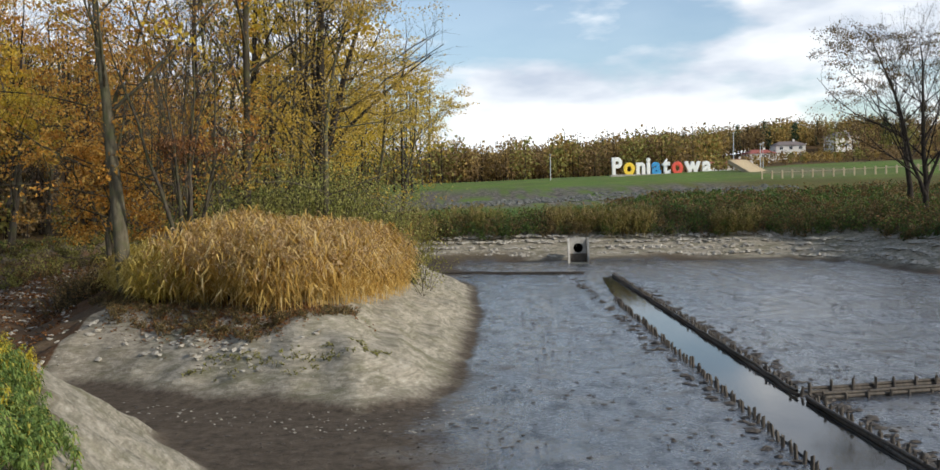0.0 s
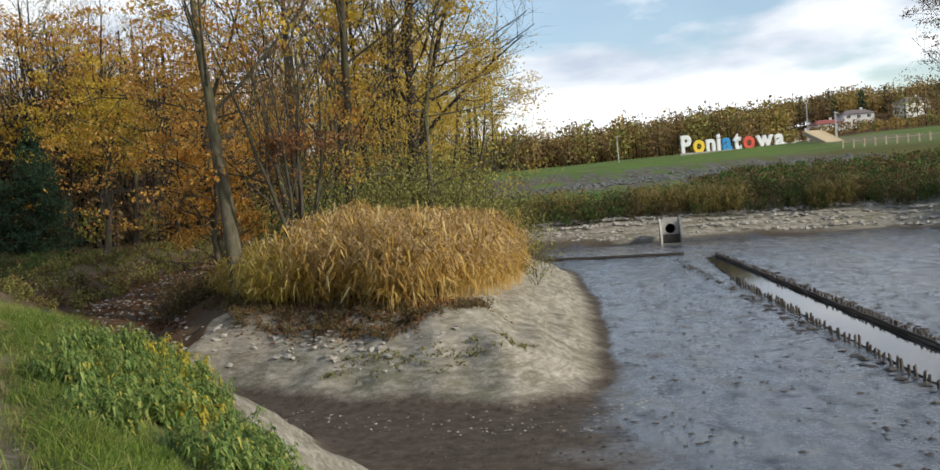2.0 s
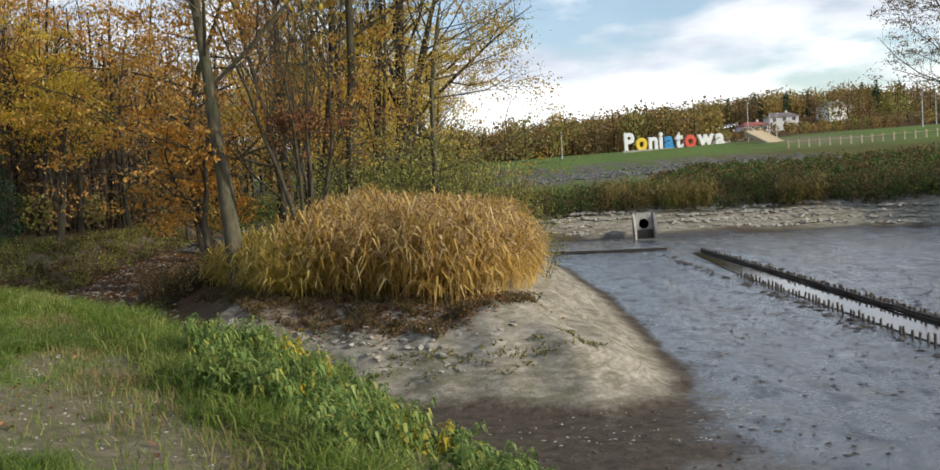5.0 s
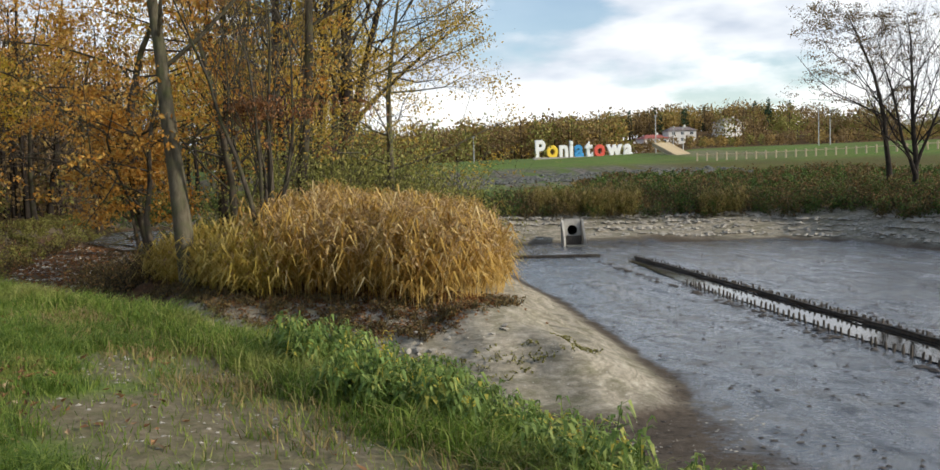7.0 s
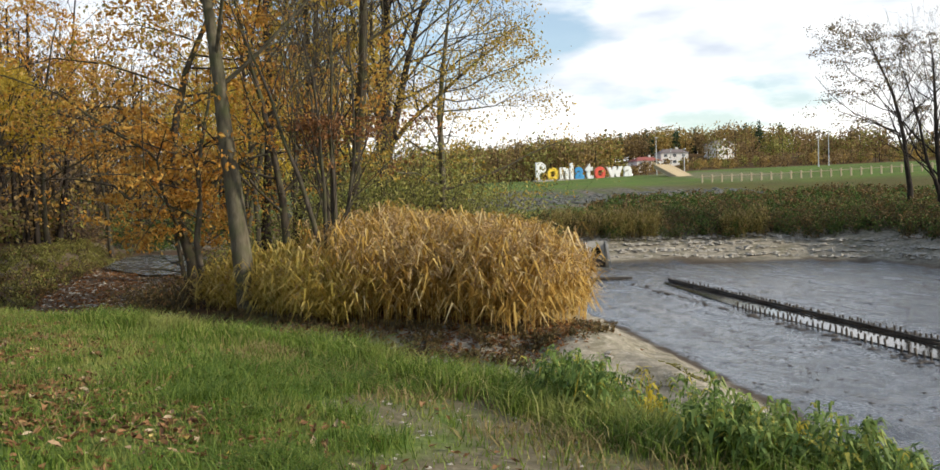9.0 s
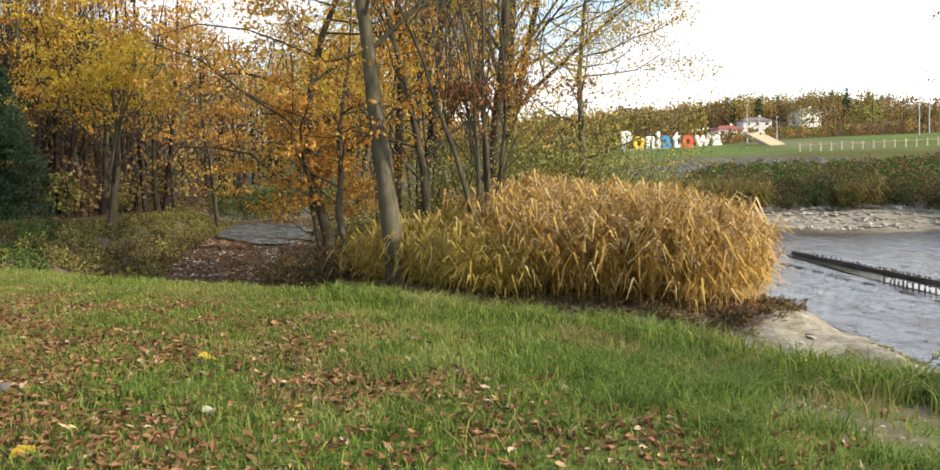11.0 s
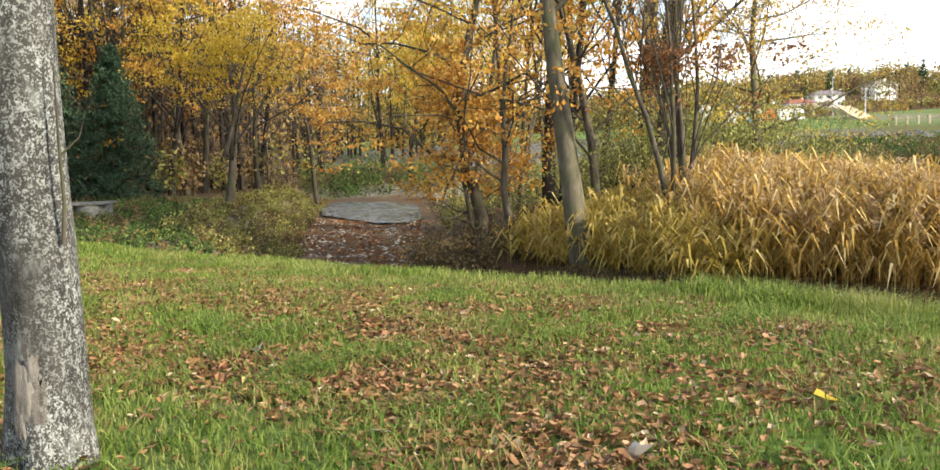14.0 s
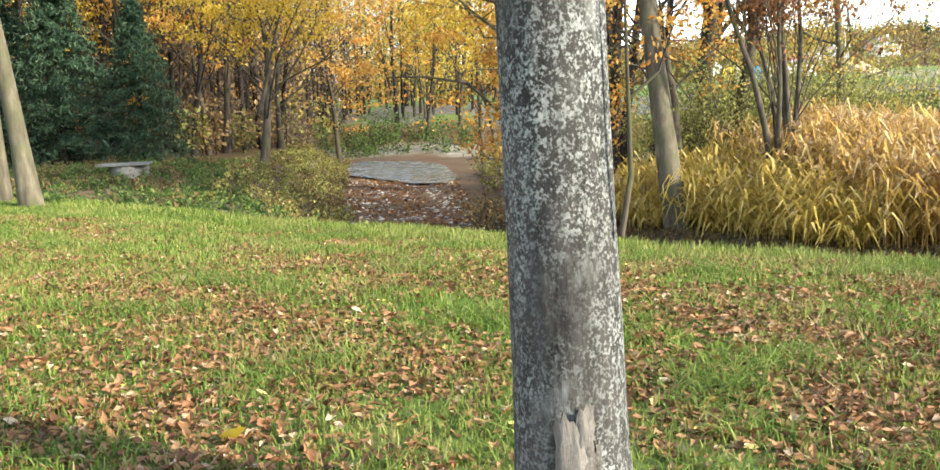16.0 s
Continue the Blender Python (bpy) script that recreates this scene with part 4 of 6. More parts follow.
def reed_bed(name, spots, tall, rng, mat, label, leafy=6, plume=0.8):
    """Stalks with arching leaves and feathery plumes, as one stand."""
    n = len(spots)
    z = height(spots[:, 0], spots[:, 1])
    base = np.stack([spots[:, 0], spots[:, 1], z - 0.04], 1)
    h = np.asarray(tall) * rng.uniform(0.78, 1.12, n)
    lean = rng.normal(size=(n, 2)) * 0.10 + np.array([[0.03, -0.03]])
    stalk = Soup()
    t = np.array([0, 0.5, 1.0])
    P = base[:, None, :] + np.concatenate([lean[:, None, :] * (h[:, None, None] * t[None, :, None] ** 1.8), (h[:, None] * t[None])[..., None]], -1)
    for k in range(3):
        a = 6.283 * k / 3
        o0 = np.array([math.cos(a), math.sin(a), 0]) * 0.006
        a2 = 6.283 * (k + 1) / 3
        o1 = np.array([math.cos(a2), math.sin(a2), 0]) * 0.006
        for i in range(2):
            w0, w1 = (1, 0.8) if i == 0 else (0.8, 0.4)
            v = np.stack([P[:, i] + o0 * w0, P[:, i] + o1 * w0, P[:, i + 1] + o1 * w1, P[:, i + 1] + o0 * w1], 1)
            stalk.put(v.reshape(-1, 3), np.arange(n * 4).reshape(n, 4))
    # leaves
    m = n * leafy
    who = np.repeat(np.arange(n), leafy)
    u = rng.uniform(0.18, 0.98, m)
    at = base[who] + np.concatenate([lean[who] * (h[who] * u ** 1.8)[:, None], (h[who] * u)[:, None]], 1)
    ph = rng.random(m) * 6.283
    d = np.stack([np.cos(ph), np.sin(ph), np.zeros(m)], 1)
    s = np.stack([-np.sin(ph), np.cos(ph), np.zeros(m)], 1)
    L = rng.uniform(0.38, 0.92, m)[:, None]
    w = rng.uniform(0.010, 0.026, m)[:, None]
    up = np.array([[0, 0, 1.0]])
    rise, fall = rng.uniform(0.25, 0.6, m)[:, None], rng.uniform(-1.0, 0.3, m)[:, None]
    a, b, c = at, at + L * (0.45 * d + rise * up), at + L * (0.95 * d + (rise * 0.8 + fall * 0.6) * up)
    v = np.stack([a - s * w * .6, a + s * w * .6, b + s * w, b - s * w, c + s * w * .1, c - s * w * .1], 1).reshape(-1, 3)
    k = np.arange(m)[:, None] * 6
    f = np.concatenate([k + np.array([[0, 1, 2, 3]]), k + np.array([[3, 2, 4, 5]])])
    stalk.put(v, f)
    # plumes
    q = np.flatnonzero(rng.random(n) < plume)
    tuft = 9
    who = np.repeat(q, tuft)
    tip = P[who, 2] + rng.normal(size=(len(who), 3)) * np.array([0.03, 0.03, 0.09]) + np.array([0.03, 0, -0.02])
    pv, pf = leaf_cards(tip, 0.15, rng, 0.9, 0.22)
    v, f = stalk.arrays()
    nf = len(f)
    v2 = np.concatenate([v, pv])
    f2 = np.concatenate([f, pf + len(v)])
    ob = new(name, mesh_of(name, v2, f2, [mat, M_PLUME], False, np.r_[np.zeros(nf), np.ones(len(pf))]))
    return tagged(ob, label, "reeds", kind="stuff")


def reeds():
    rng = np.random.default_rng(12)
    p = fill(REEDS, 5000, rng)
    d = signed(p[:, 0], p[:, 1], REEDS)
    west = p[:, 0] < -9.0 - 0.1 * (p[:, 1] - 27) + 0.5 * rng.normal(size=len(p))
    tall = (np.where(west, 1.3, 1.95) + 0.25 * waves(p[:, 0], p[:, 1], 2.4, 41)) * np.interp(d, [0, 0.6, 1.4], [0.7, 0.93, 1.0])
    reed_bed("reed_bed", p[~west], tall[~west], rng, M_REED, "tall straw-yellow reeds with feathery plumes on the silt spit")
    reed_bed("reed_bed", p[west], tall[west], rng, M_REED_GREEN, "lower yellow-green reeds with arching leaves beside the ditch", 9, 0.25)


reeds()


def shrubs(name, poly, n, tall, mat, rng, label, size=0.12, per=60, lift=0.0, category="shrub", spread=0.5, droop=0.2, aspect=0.6, loose=0.09):
    """Low bushes: fans of twigs with leaves along them, as one thicket."""
    c = fill(poly, n, rng)
    z = height(c[:, 0], c[:, 1])
    s = Soup()
    pts = []
    for (x, y), zz in zip(c, z):
        hh = tall * rng.uniform(0.6, 1.15)
        for k in range(5):
            w = np.array([rng.normal() * spread, rng.normal() * spread, 1.0])
            p0 = np.array([x + rng.normal() * 0.08, y + rng.normal() * 0.08, zz - 0.05])
            p1 = p0 + w * hh * 0.5
            p2 = p1 + (w + rng.normal(size=3) * 0.3) * hh * 0.5
            s.tube([p0, p1, p2], [0.012, 0.008, 0.003], 3)
            t = rng.random((per // 5, 1)) * 0.85 + 0.15
            pts.append(p0 + (p2 - p0) * t + rng.normal(size=(per // 5, 3)) * loose * hh)
    v, f = s.arrays()
    lv, lf = leaf_cards(np.concatenate(pts), size, rng, droop, aspect)
    ob = new(name, mesh_of(name, np.concatenate([v, lv]), np.concatenate([f, lf + len(v)]), [M_BARK, mat], False, np.r_[np.zeros(len(f)), np.ones(len(lf))]))
    return tagged(ob, label, category, kind="stuff")


def thickets():
    rng = np.random.default_rng(31)
    shrubs("thicket", [(-10, 33.6), (-3.2, 37), (-3.6, 44), (-8, 43), (-11, 37)], 210, 3.7, M_WILLOW, rng, "pale green willow scrub behind the reeds", 0.11, 170, spread=0.35)
    shrubs("thicket", [(-3.4, 35.5), (-1.9, 36), (-1.7, 39.5), (-3.2, 40.5)], 16, 2.3, M_OLIVE, rng, "yellow-green bush at the end of the reeds", 0.1, 150, spread=0.35)
    shrubs("silt_weeds", [(-7.2, 23.0), (-5, 22.1), (-2.6, 22.2), (-2.2, 23.6), (-4.6, 23.2), (-6.8, 24)], 70, 0.09, M_OLIVE, rng, "tiny olive weeds sprouting in the silt", 0.05, 40)
    shrubs("thicket", [(-15.6, 33.5), (-14.2, 32.2), (-12.5, 33.8), (-12, 38), (-15.5, 42), (-16.6, 40)], 90, 1.0, M_BRUSH, rng, "brown undergrowth along the ditch", 0.1, 60)
    shrubs("undergrowth", [(-9, 44), (-6, 60), (-15.5, 60), (-15.5, 44)], 70, 1.6, M_OLIVE, rng, "olive undergrowth beneath the trees", 0.15, 60)
    shrubs("thicket", [(-27, 84), (-16, 83), (-14, 88), (-20, 92), (-28, 90)], 60, 2.4, M_GREEN, rng, "green bushes at the head of the ditch", 0.22, 80)
    bank = [(-19.6, 33), (-23.6, 35), (-26.5, 55), (-28, 76), (-24.2, 77), (-22.9, 62), (-21.6, 50)]
    shrubs("undergrowth", bank, 260, 0.5, M_OLIVE, rng, "brown-green weeds on the ditch bank", 0.12, 60)
    shrubs("undergrowth", bank, 110, 0.55, M_BRUSH, rng, "withered brown weeds on the ditch bank", 0.12, 60)
    # the overgrown far bank
    band = [(-14, 77), (-8, 73), (5.5, 70.8), (15, 68.8), (22, 67.5), (27, 63.5), (28.2, 56), (30, 48), (33, 48), (32.5, 58), (31, 67), (24, 71.5), (16, 74.5), (5, 75.5), (-8, 78.5)]
    # scrub on the right, spread wider and dark to imitate cloud shadow
    side = [(20, 72), (29, 69), (33, 58), (42, 58), (46, 78), (44, 96), (20, 100), (12, 84)]
    shrubs("bank_growth", side, 620, 0.6, M_GREEN, rng, "dark green scrub above the far bank, partly standing in for cloud-shaded lawn", 0.24, 40)
    shrubs("bank_growth", side, 380, 0.75, M_BRUSH, rng, "dark brown scrub above the far bank, partly standing in for cloud-shaded slope", 0.24, 40)
    shrubs("bank_growth", band, 620, 1.3, M_BRUSH, rng, "brown and russet brushwood on the far bank", 0.16, 60)
    shrubs("bank_growth", band, 520, 1.15, M_GREEN, rng, "green weeds and brambles on the far bank", 0.16, 60)
    p = fill([(-14, 76), (-8, 72.2), (5.5, 70.3), (15, 68.6), (21, 67.5), (22, 70), (5, 74), (-12, 79)], 2600, rng)
    p = p[waves(p[:, 0], p[:, 1], 9.0, 61) + 0.5 * waves(p[:, 0], p[:, 1], 3.0, 62) > 0.12]
    reed_bed("bank_reeds", p, np.full(len(p), 1.75), rng, M_SEDGE, "yellowing reeds along the far shore", 6, 0.3)


thickets()


def reed_litter():
    rng = np.random.default_rng(52)
    front = [(-13.8, 32.6), (-12.6, 30.9), (-11.5, 28.9), (-10.4, 26.7), (-8.8, 25.9), (-7.4, 25.1), (-5.9, 23.9), (-4.4, 24.2), (-3.2, 26.0), (-3.6, 27.2), (-4.6, 25.9), (-5.9, 25.7), (-7.4, 27.0), (-8.8, 27.9), (-10.2, 28.6), (-12.2, 32.4)]
    shrubs("reed_litter", front, 260, 0.22, M_BRUSH, rng, "broken rust-brown reed stalks and leaves round the reeds", 0.10, 45, category="dead reeds", spread=0.4, droop=0.6, aspect=0.3)


reed_litter()


# ---- lawn cover ----
def lawn_cover():
    rng = np.random.default_rng(77)
    area = [(-1.5, 3.4), (-4.2, 7.2), (-6.2, 10.4), (-7.6, 13.4), (-9.2, 16), (-12, 19.0), (-15.3, 21.7), (-19, 24.6), (-24, 29), (-30, 30), (-26, 20), (-20, 12.2), (-16, 11), (-10, 7.6), (-5, 4.2)]
    p = fill(area, 360000, rng)
    d = signed(p[:, 0], p[:, 1], LAWN)
    w1, w2 = waves(p[:, 0], p[:, 1], 2.0, 11), waves(p[:, 0], p[:, 1], 0.8, 14)
    near = np.min([np.hypot(p[:, 0] - a, p[:, 1] - b) for a, b in ((-5, 4), (-8, 6), (-11, 8), (-14, 9.5), (-17, 11))], axis=0)
    keep = (rng.random(len(p)) < np.clip(1.15 - 0.9 * np.clip(w1 + 0.6 * w2, 0, 1) - 0.04 * near, 0.15, 1))
    bald = (d < 2.4) & (d > -0.4) & (w1 + w2 > -0.2) & (p[:, 0] > -8.5) & (rng.random(len(p)) < 0.5)
    keep &= ~bald
    keep &= (np.maximum(signed(p[:, 0], p[:, 1], TRAIL), signed(p[:, 0], p[:, 1], TRAIL2)) < 0.35 * w2 - 0.1) | (rng.random(len(p)) < 0.25)
    p, d, near = p[keep], d[keep], near[keep]
    z = height(p[:, 0], p[:, 1])
    lush = np.exp(-((d - 0.1) / 0.9) ** 2)
    tall = (0.05 + 0.03 * np.clip(waves(p[:, 0], p[:, 1], 1.3, 18), -0.8, 1.0)) + 0.055 * lush + 0.02 * np.clip(near - 4, 0, 8) / 8
    v, f = blades(np.stack([p[:, 0], p[:, 1], z - 0.005], 1), tall, 0.0065 + 0.0009 * near, rng, 0.8, simple=True)
    tagged(new("grass", mesh_of("grass", v, f, M_GRASS)), "short green autumn grass growing on the lawn", "grass", kind="stuff")
    # tussocks of long grass on the edge
    c = fill([(-2.6, 3.6), (-5.2, 7.8), (-6.6, 10.8), (-7.8, 14.0), (-9.6, 16.4), (-12, 18.8), (-12.8, 17.8), (-9.8, 14.8), (-7.6, 11.0), (-5.4, 7.2), (-3.2, 3.4)], 260, rng)
    q = np.repeat(c, 55, 0) + rng.normal(size=(260 * 55, 2)) * 0.12
    v, f = blades(np.stack([q[:, 0], q[:, 1], height(q[:, 0], q[:, 1]) - 0.01], 1), 0.26, 0.010, rng, 0.8, 0.8)
    tagged(new("grass_tussocks", mesh_of("grass_tussocks", v, f, M_GRASS)), "long arching green grass on the bank's edge", "grass", kind="stuff")
    c = fill([(-3.0, 4.0), (-6.4, 9.6), (-8.6, 14.0), (-11, 16), (-9.6, 12.5), (-7, 8.2), (-5, 4.6)], 80, rng)
    q = np.repeat(c, 40, 0) + rng.normal(size=(80 * 40, 2)) * 0.15
    v, f = blades(np.stack([q[:, 0], q[:, 1], height(q[:, 0], q[:, 1]) - 0.01], 1), 0.14, 0.009, rng, 1.3, 0.8)
    tagged(new("dry_grass", mesh_of("dry_grass", v, f, M_DRYGRASS)), "flattened dry straw-coloured grass on the bank", "grass", kind="stuff")
    c = fill(area, 420, rng)
    c = c[waves(c[:, 0], c[:, 1], 2.0, 11) > -0.1]
    q = np.repeat(c, 34, 0) + rng.normal(size=(len(c) * 34, 2)) * 0.2
    v, f = blades(np.stack([q[:, 0], q[:, 1], height(q[:, 0], q[:, 1]) - 0.005], 1), 0.10, 0.010, rng, 1.6, simple=True)
    tagged(new("dry_grass", mesh_of("dry_grass", v, f, M_DRYGRASS)), "patches of withered grass in the lawn", "grass", kind="stuff")
    # denser dark tufts that break up the turf
    c = fill(area, 1500, rng)
    c = c[(waves(c[:, 0], c[:, 1], 1.6, 19) > 0.0) | (c[:, 0] > -8.6)]
    c = c[np.maximum(signed(c[:, 0], c[:, 1], TRAIL), signed(c[:, 0], c[:, 1], TRAIL2)) < -0.05]
    q = np.repeat(c, 70, 0) + rng.normal(size=(len(c) * 70, 2)) * 0.13
    v, f = blades(np.stack([q[:, 0], q[:, 1], height(q[:, 0], q[:, 1]) - 0.008], 1), 0.13, 0.008, rng, 1.1, 0.9)
    tagged(new("grass_tufts", mesh_of("grass_tufts", v, f, M_TUFT)), "darker green tufts of longer grass in the lawn", "grass", kind="stuff")
    c = fill([(-4.6, 6.2), (-9.0, 8.6), (-11.0, 13.0), (-9.4, 14.4), (-7.8, 12.6), (-6.0, 9.2)], 330, rng)
    c = c[np.maximum(signed(c[:, 0], c[:, 1], TRAIL), signed(c[:, 0], c[:, 1], TRAIL2)) < -0.05]
    q = np.repeat(c, 90, 0) + rng.normal(size=(len(c) * 90, 2)) * 0.10
    v, f = blades(np.stack([q[:, 0], q[:, 1], height(q[:, 0], q[:, 1]) - 0.008], 1), 0.15, 0.007, rng, 1.2, 0.9)
    tagged(new("grass_tufts", mesh_of("grass_tufts", v, f, M_TUFT)), "thick green tufts of grass beside the bare track", "grass", kind="stuff")
    # fallen leaves
    p = fill([(-7, 9), (-10, 15), (-14, 19.5), (-19, 23), (-26, 26), (-24, 14), (-17.5, 10.6), (-12, 8.6), (-9, 6.6)], 190000, rng)
    w = waves(p[:, 0], p[:, 1], 2.0, 11) + 0.8 * waves(p[:, 0], p[:, 1], 6.0, 12)
    w = w + 0.55 * waves(p[:, 0], p[:, 1], 0.5, 15) + 0.3 * waves(p[:, 0], p[:, 1], 1.1, 16)
    keep = rng.random(len(p)) < np.clip(0.26 + 0.85 * w + 0.6 * np.clip((-11.8 - p[:, 0]) / 4, -0.7, 0.6), 0.03, 1) * np.clip((-p[:, 0] - 9.2) / 3, 0.04, 1)
    p = p[keep]
    n = len(p)
    fv, ff = fallen(p, rng)
    tagged(new("leaf_litter", mesh_of("leaf_litter", fv, ff, M_FALLEN)), "curled brown autumn leaves strewn over the grass", "fallen leaves", kind="stuff")


def fallen(p, rng, size=0.051):
    """Curled leaves of six outline points about a raised midrib."""
    n = len(p)
    th = rng.random(n) * 6.283
    a = np.stack([np.cos(th), np.sin(th), rng.normal(size=n) * 0.25], 1)
    b = np.stack([-np.sin(th), np.cos(th), rng.normal(size=n) * 0.25], 1)
    L = size * rng.uniform(0.55, 1.35, n)[:, None]
    c = np.stack([p[:, 0], p[:, 1], height(p[:, 0], p[:, 1]) + rng.uniform(0.004, 0.028, n)], 1)
    up = np.array([[0, 0, 1.0]])
    curl = rng.uniform(0.05, 0.55, n)[:, None]
    mk = lambda u, w, k: c + L * (u * a + w * b + k * curl * up)
    v = np.stack([mk(-0.5, 0, 0), mk(-0.15, 0.33, 0.9), mk(0.22, 0.16, 0.6), mk(0.6, 0.05, 0.9), mk(0.2, -0.22, 0.9), mk(-0.22, -0.27, 0.5), mk(0.0, 0, 0)], 1).reshape(-1, 3)
    k = np.arange(n)[:, None, None] * 7
    tri = np.array([[[0, 6, 1], [6, 2, 1], [6, 3, 2], [0, 5, 6], [5, 4, 6], [6, 4, 3]]])
    return v, (k + tri).reshape(-1, 3)


lawn_cover()


def leafy_stems(name, centres, stems, tall, mat, rng, label):
    """Clumps of upright stems, each with long leaves that bend outwards and down."""
    n = len(centres) * stems
    c = np.repeat(centres, stems, 0) + rng.normal(size=(n, 2)) * 0.16
    base = np.stack([c[:, 0], c[:, 1], height(c[:, 0], c[:, 1]) - 0.02], 1)
    h = tall * np.repeat(rng.uniform(0.6, 1.15, len(centres)), stems) * rng.uniform(0.65, 1.1, n)
    lean = np.concatenate([rng.normal(size=(n, 2)) * 0.2, np.ones((n, 1))], 1) * h[:, None]
    s = Soup()
    for b, w in zip(base, lean):
        s.tube([b, b + w * 0.5, b + w], [0.006, 0.005, 0.002], 3)
    each = 34
    who = np.repeat(np.arange(n), each)
    m = len(who)
    u = rng.random(m) ** 0.7
    at = base[who] + lean[who] * u[:, None]
    ph = rng.random(m) * 6.283
    d = np.stack([np.cos(ph), np.sin(ph), np.zeros(m)], 1)
    side = np.stack([-np.sin(ph), np.cos(ph), np.zeros(m)], 1)
    L = (rng.uniform(0.08, 0.17, m) * (1.1 - 0.45 * u))[:, None]
    w = L * rng.uniform(0.09, 0.15, m)[:, None]
    up = np.array([[0, 0, 1.0]])
    mid = at + L * (0.5 * d + rng.uniform(0.0, 0.35, m)[:, None] * up)
    end = at + L * (0.9 * d + rng.uniform(-0.7, 0.05, m)[:, None] * up)
    s.put(np.stack([at - side * w * 0.4, at + side * w * 0.4, mid + side * w, mid - side * w, end + side * w * 0.1, end - side * w * 0.1], 1),
          np.concatenate([np.arange(m)[:, None] * 6 + np.array([[0, 1, 2, 3]]), np.arange(m)[:, None] * 6 + np.array([[3, 2, 4, 5]])]))
    v, f = s.arrays()
    tagged(new(name, mesh_of(name, v, f, mat)), label, "weeds", kind="stuff")


def weeds():
    """Leafy weeds with some yellow on the crest of the bank."""
    rng = np.random.default_rng(91)
    crest = [(-5.7, 9.0), (-6.0, 10.6), (-6.1, 12.6), (-7.0, 14.4), (-8.2, 14.6), (-8.1, 12.8), (-7.5, 11.0), (-6.6, 9.4)]
    leafy_stems("weeds", fill(crest, 38, rng), 11, 0.46, M_WEED, rng, "green drooping-leaved weeds on the crest of the bank")
    leafy_stems("weeds", fill([(-4.2, 8.4), (-5.0, 10.6), (-5.7, 12.8), (-6.0, 10.8), (-5.5, 8.8)], 13, rng), 11, 0.4, M_WEED, rng, "green and yellowing weeds lower on the bank")
    leafy_stems("weeds", fill([(-5.8, 10.8), (-6.0, 12.6), (-6.9, 14.4), (-7.6, 14.4), (-7.0, 12.6), (-6.6, 10.8)], 8, rng), 8, 0.52, M_WEED_YELLOW, rng, "yellowing weeds on the crest of the bank")
    west = [(-17.5, 24.2), (-21.5, 33), (-24, 42), (-25.5, 56), (-34, 57), (-36, 44), (-28, 31), (-20, 24.6)]
    shrubs("weeds", west, 620, 0.3, M_GREEN, rng, "low green weeds between lawn and ditch", 0.1, 60, category="weeds")
    shrubs("weeds", west, 160, 0.4, M_BRUSH, rng, "brown dying weeds between lawn and ditch", 0.1, 50, category="weeds")
    c = fill([(-10.6, 27.0), (-8.8, 26.0), (-6.0, 24.2), (-4.5, 24.6), (-3.4, 26.6), (-5, 26.6), (-10, 29)], 300, rng)
    fv, ff = fallen(np.repeat(c, 14, 0) + rng.normal(size=(4200, 2)) * 0.35, rng, 0.085)
    tagged(new("leaf_litter", mesh_of("leaf_litter", fv, ff, M_RUST)), "dead brown leaves and stalks under the reeds", "fallen leaves", kind="stuff")


weeds()


# ---- the drain channel in the pond bed ----
def stake_mesh(rng):
    bm = bmesh.new()
    bmesh.ops.create_cone(bm, cap_ends=True, segments=8, radius1=0.042, radius2=0.034, depth=0.62)
    for v in bm.verts:
        v.co.x *= 1 + 0.15 * rng.normal()
        v.co.y *= 1 + 0.15 * rng.normal()
        if v.co.z > 0:
            v.co.z += 0.03 * rng.normal()
    me = bpy.data.meshes.new("stake")
    bm.to_mesh(me)
    bm.free()
    me.materials.append(M_POST)
    return me


def stake_row(x0, y0, x1, y1, gap, label, top=0.22, rail=True):
    rng = np.random.default_rng(int(abs(x0 * 10 + y0)))
    kinds = [stake_mesh(rng) for k in range(4)]
    ob = new("stake_fence", None)
    length = math.hypot(x1 - x0, y1 - y0)
    n = int(length / gap)
    for i in range(n + 1):
        u = i / n
        x, y = x0 + (x1 - x0) * u + rng.normal() * 0.025, y0 + (y1 - y0) * u + rng.normal() * 0.02
        o = part("stake", kinds[i % 4], ob)
        o.matrix_world = pose(x, y, MUD + top - 0.31 + rng.normal() * 0.03, rng.normal() * 4, rng.normal() * 4, rng.uniform(0, 360))
    if rail:
        s = Soup()
        for off, zz, r in ((0.07, 0.05, 0.05), (0.08, 0.13, 0.04)):
            t = np.linspace(0, 1, max(4, int(length / 0.8)))
            nx, ny = -(y1 - y0) / length, (x1 - x0) / length
            pts = np.stack([x0 + (x1 - x0) * t + nx * off + rng.normal(size=len(t)) * 0.02, y0 + (y1 - y0) * t + ny * off, MUD + zz + rng.normal(size=len(t)) * 0.012], 1)
            s.tube(pts, np.full(len(t), r), 6)
        v, f = s.arrays()
        part("brushwood", mesh_of("brushwood", v, f, M_POST, True), ob, "bundled dark brushwood behind the stakes")
    return tagged(ob, label, "stake fence")


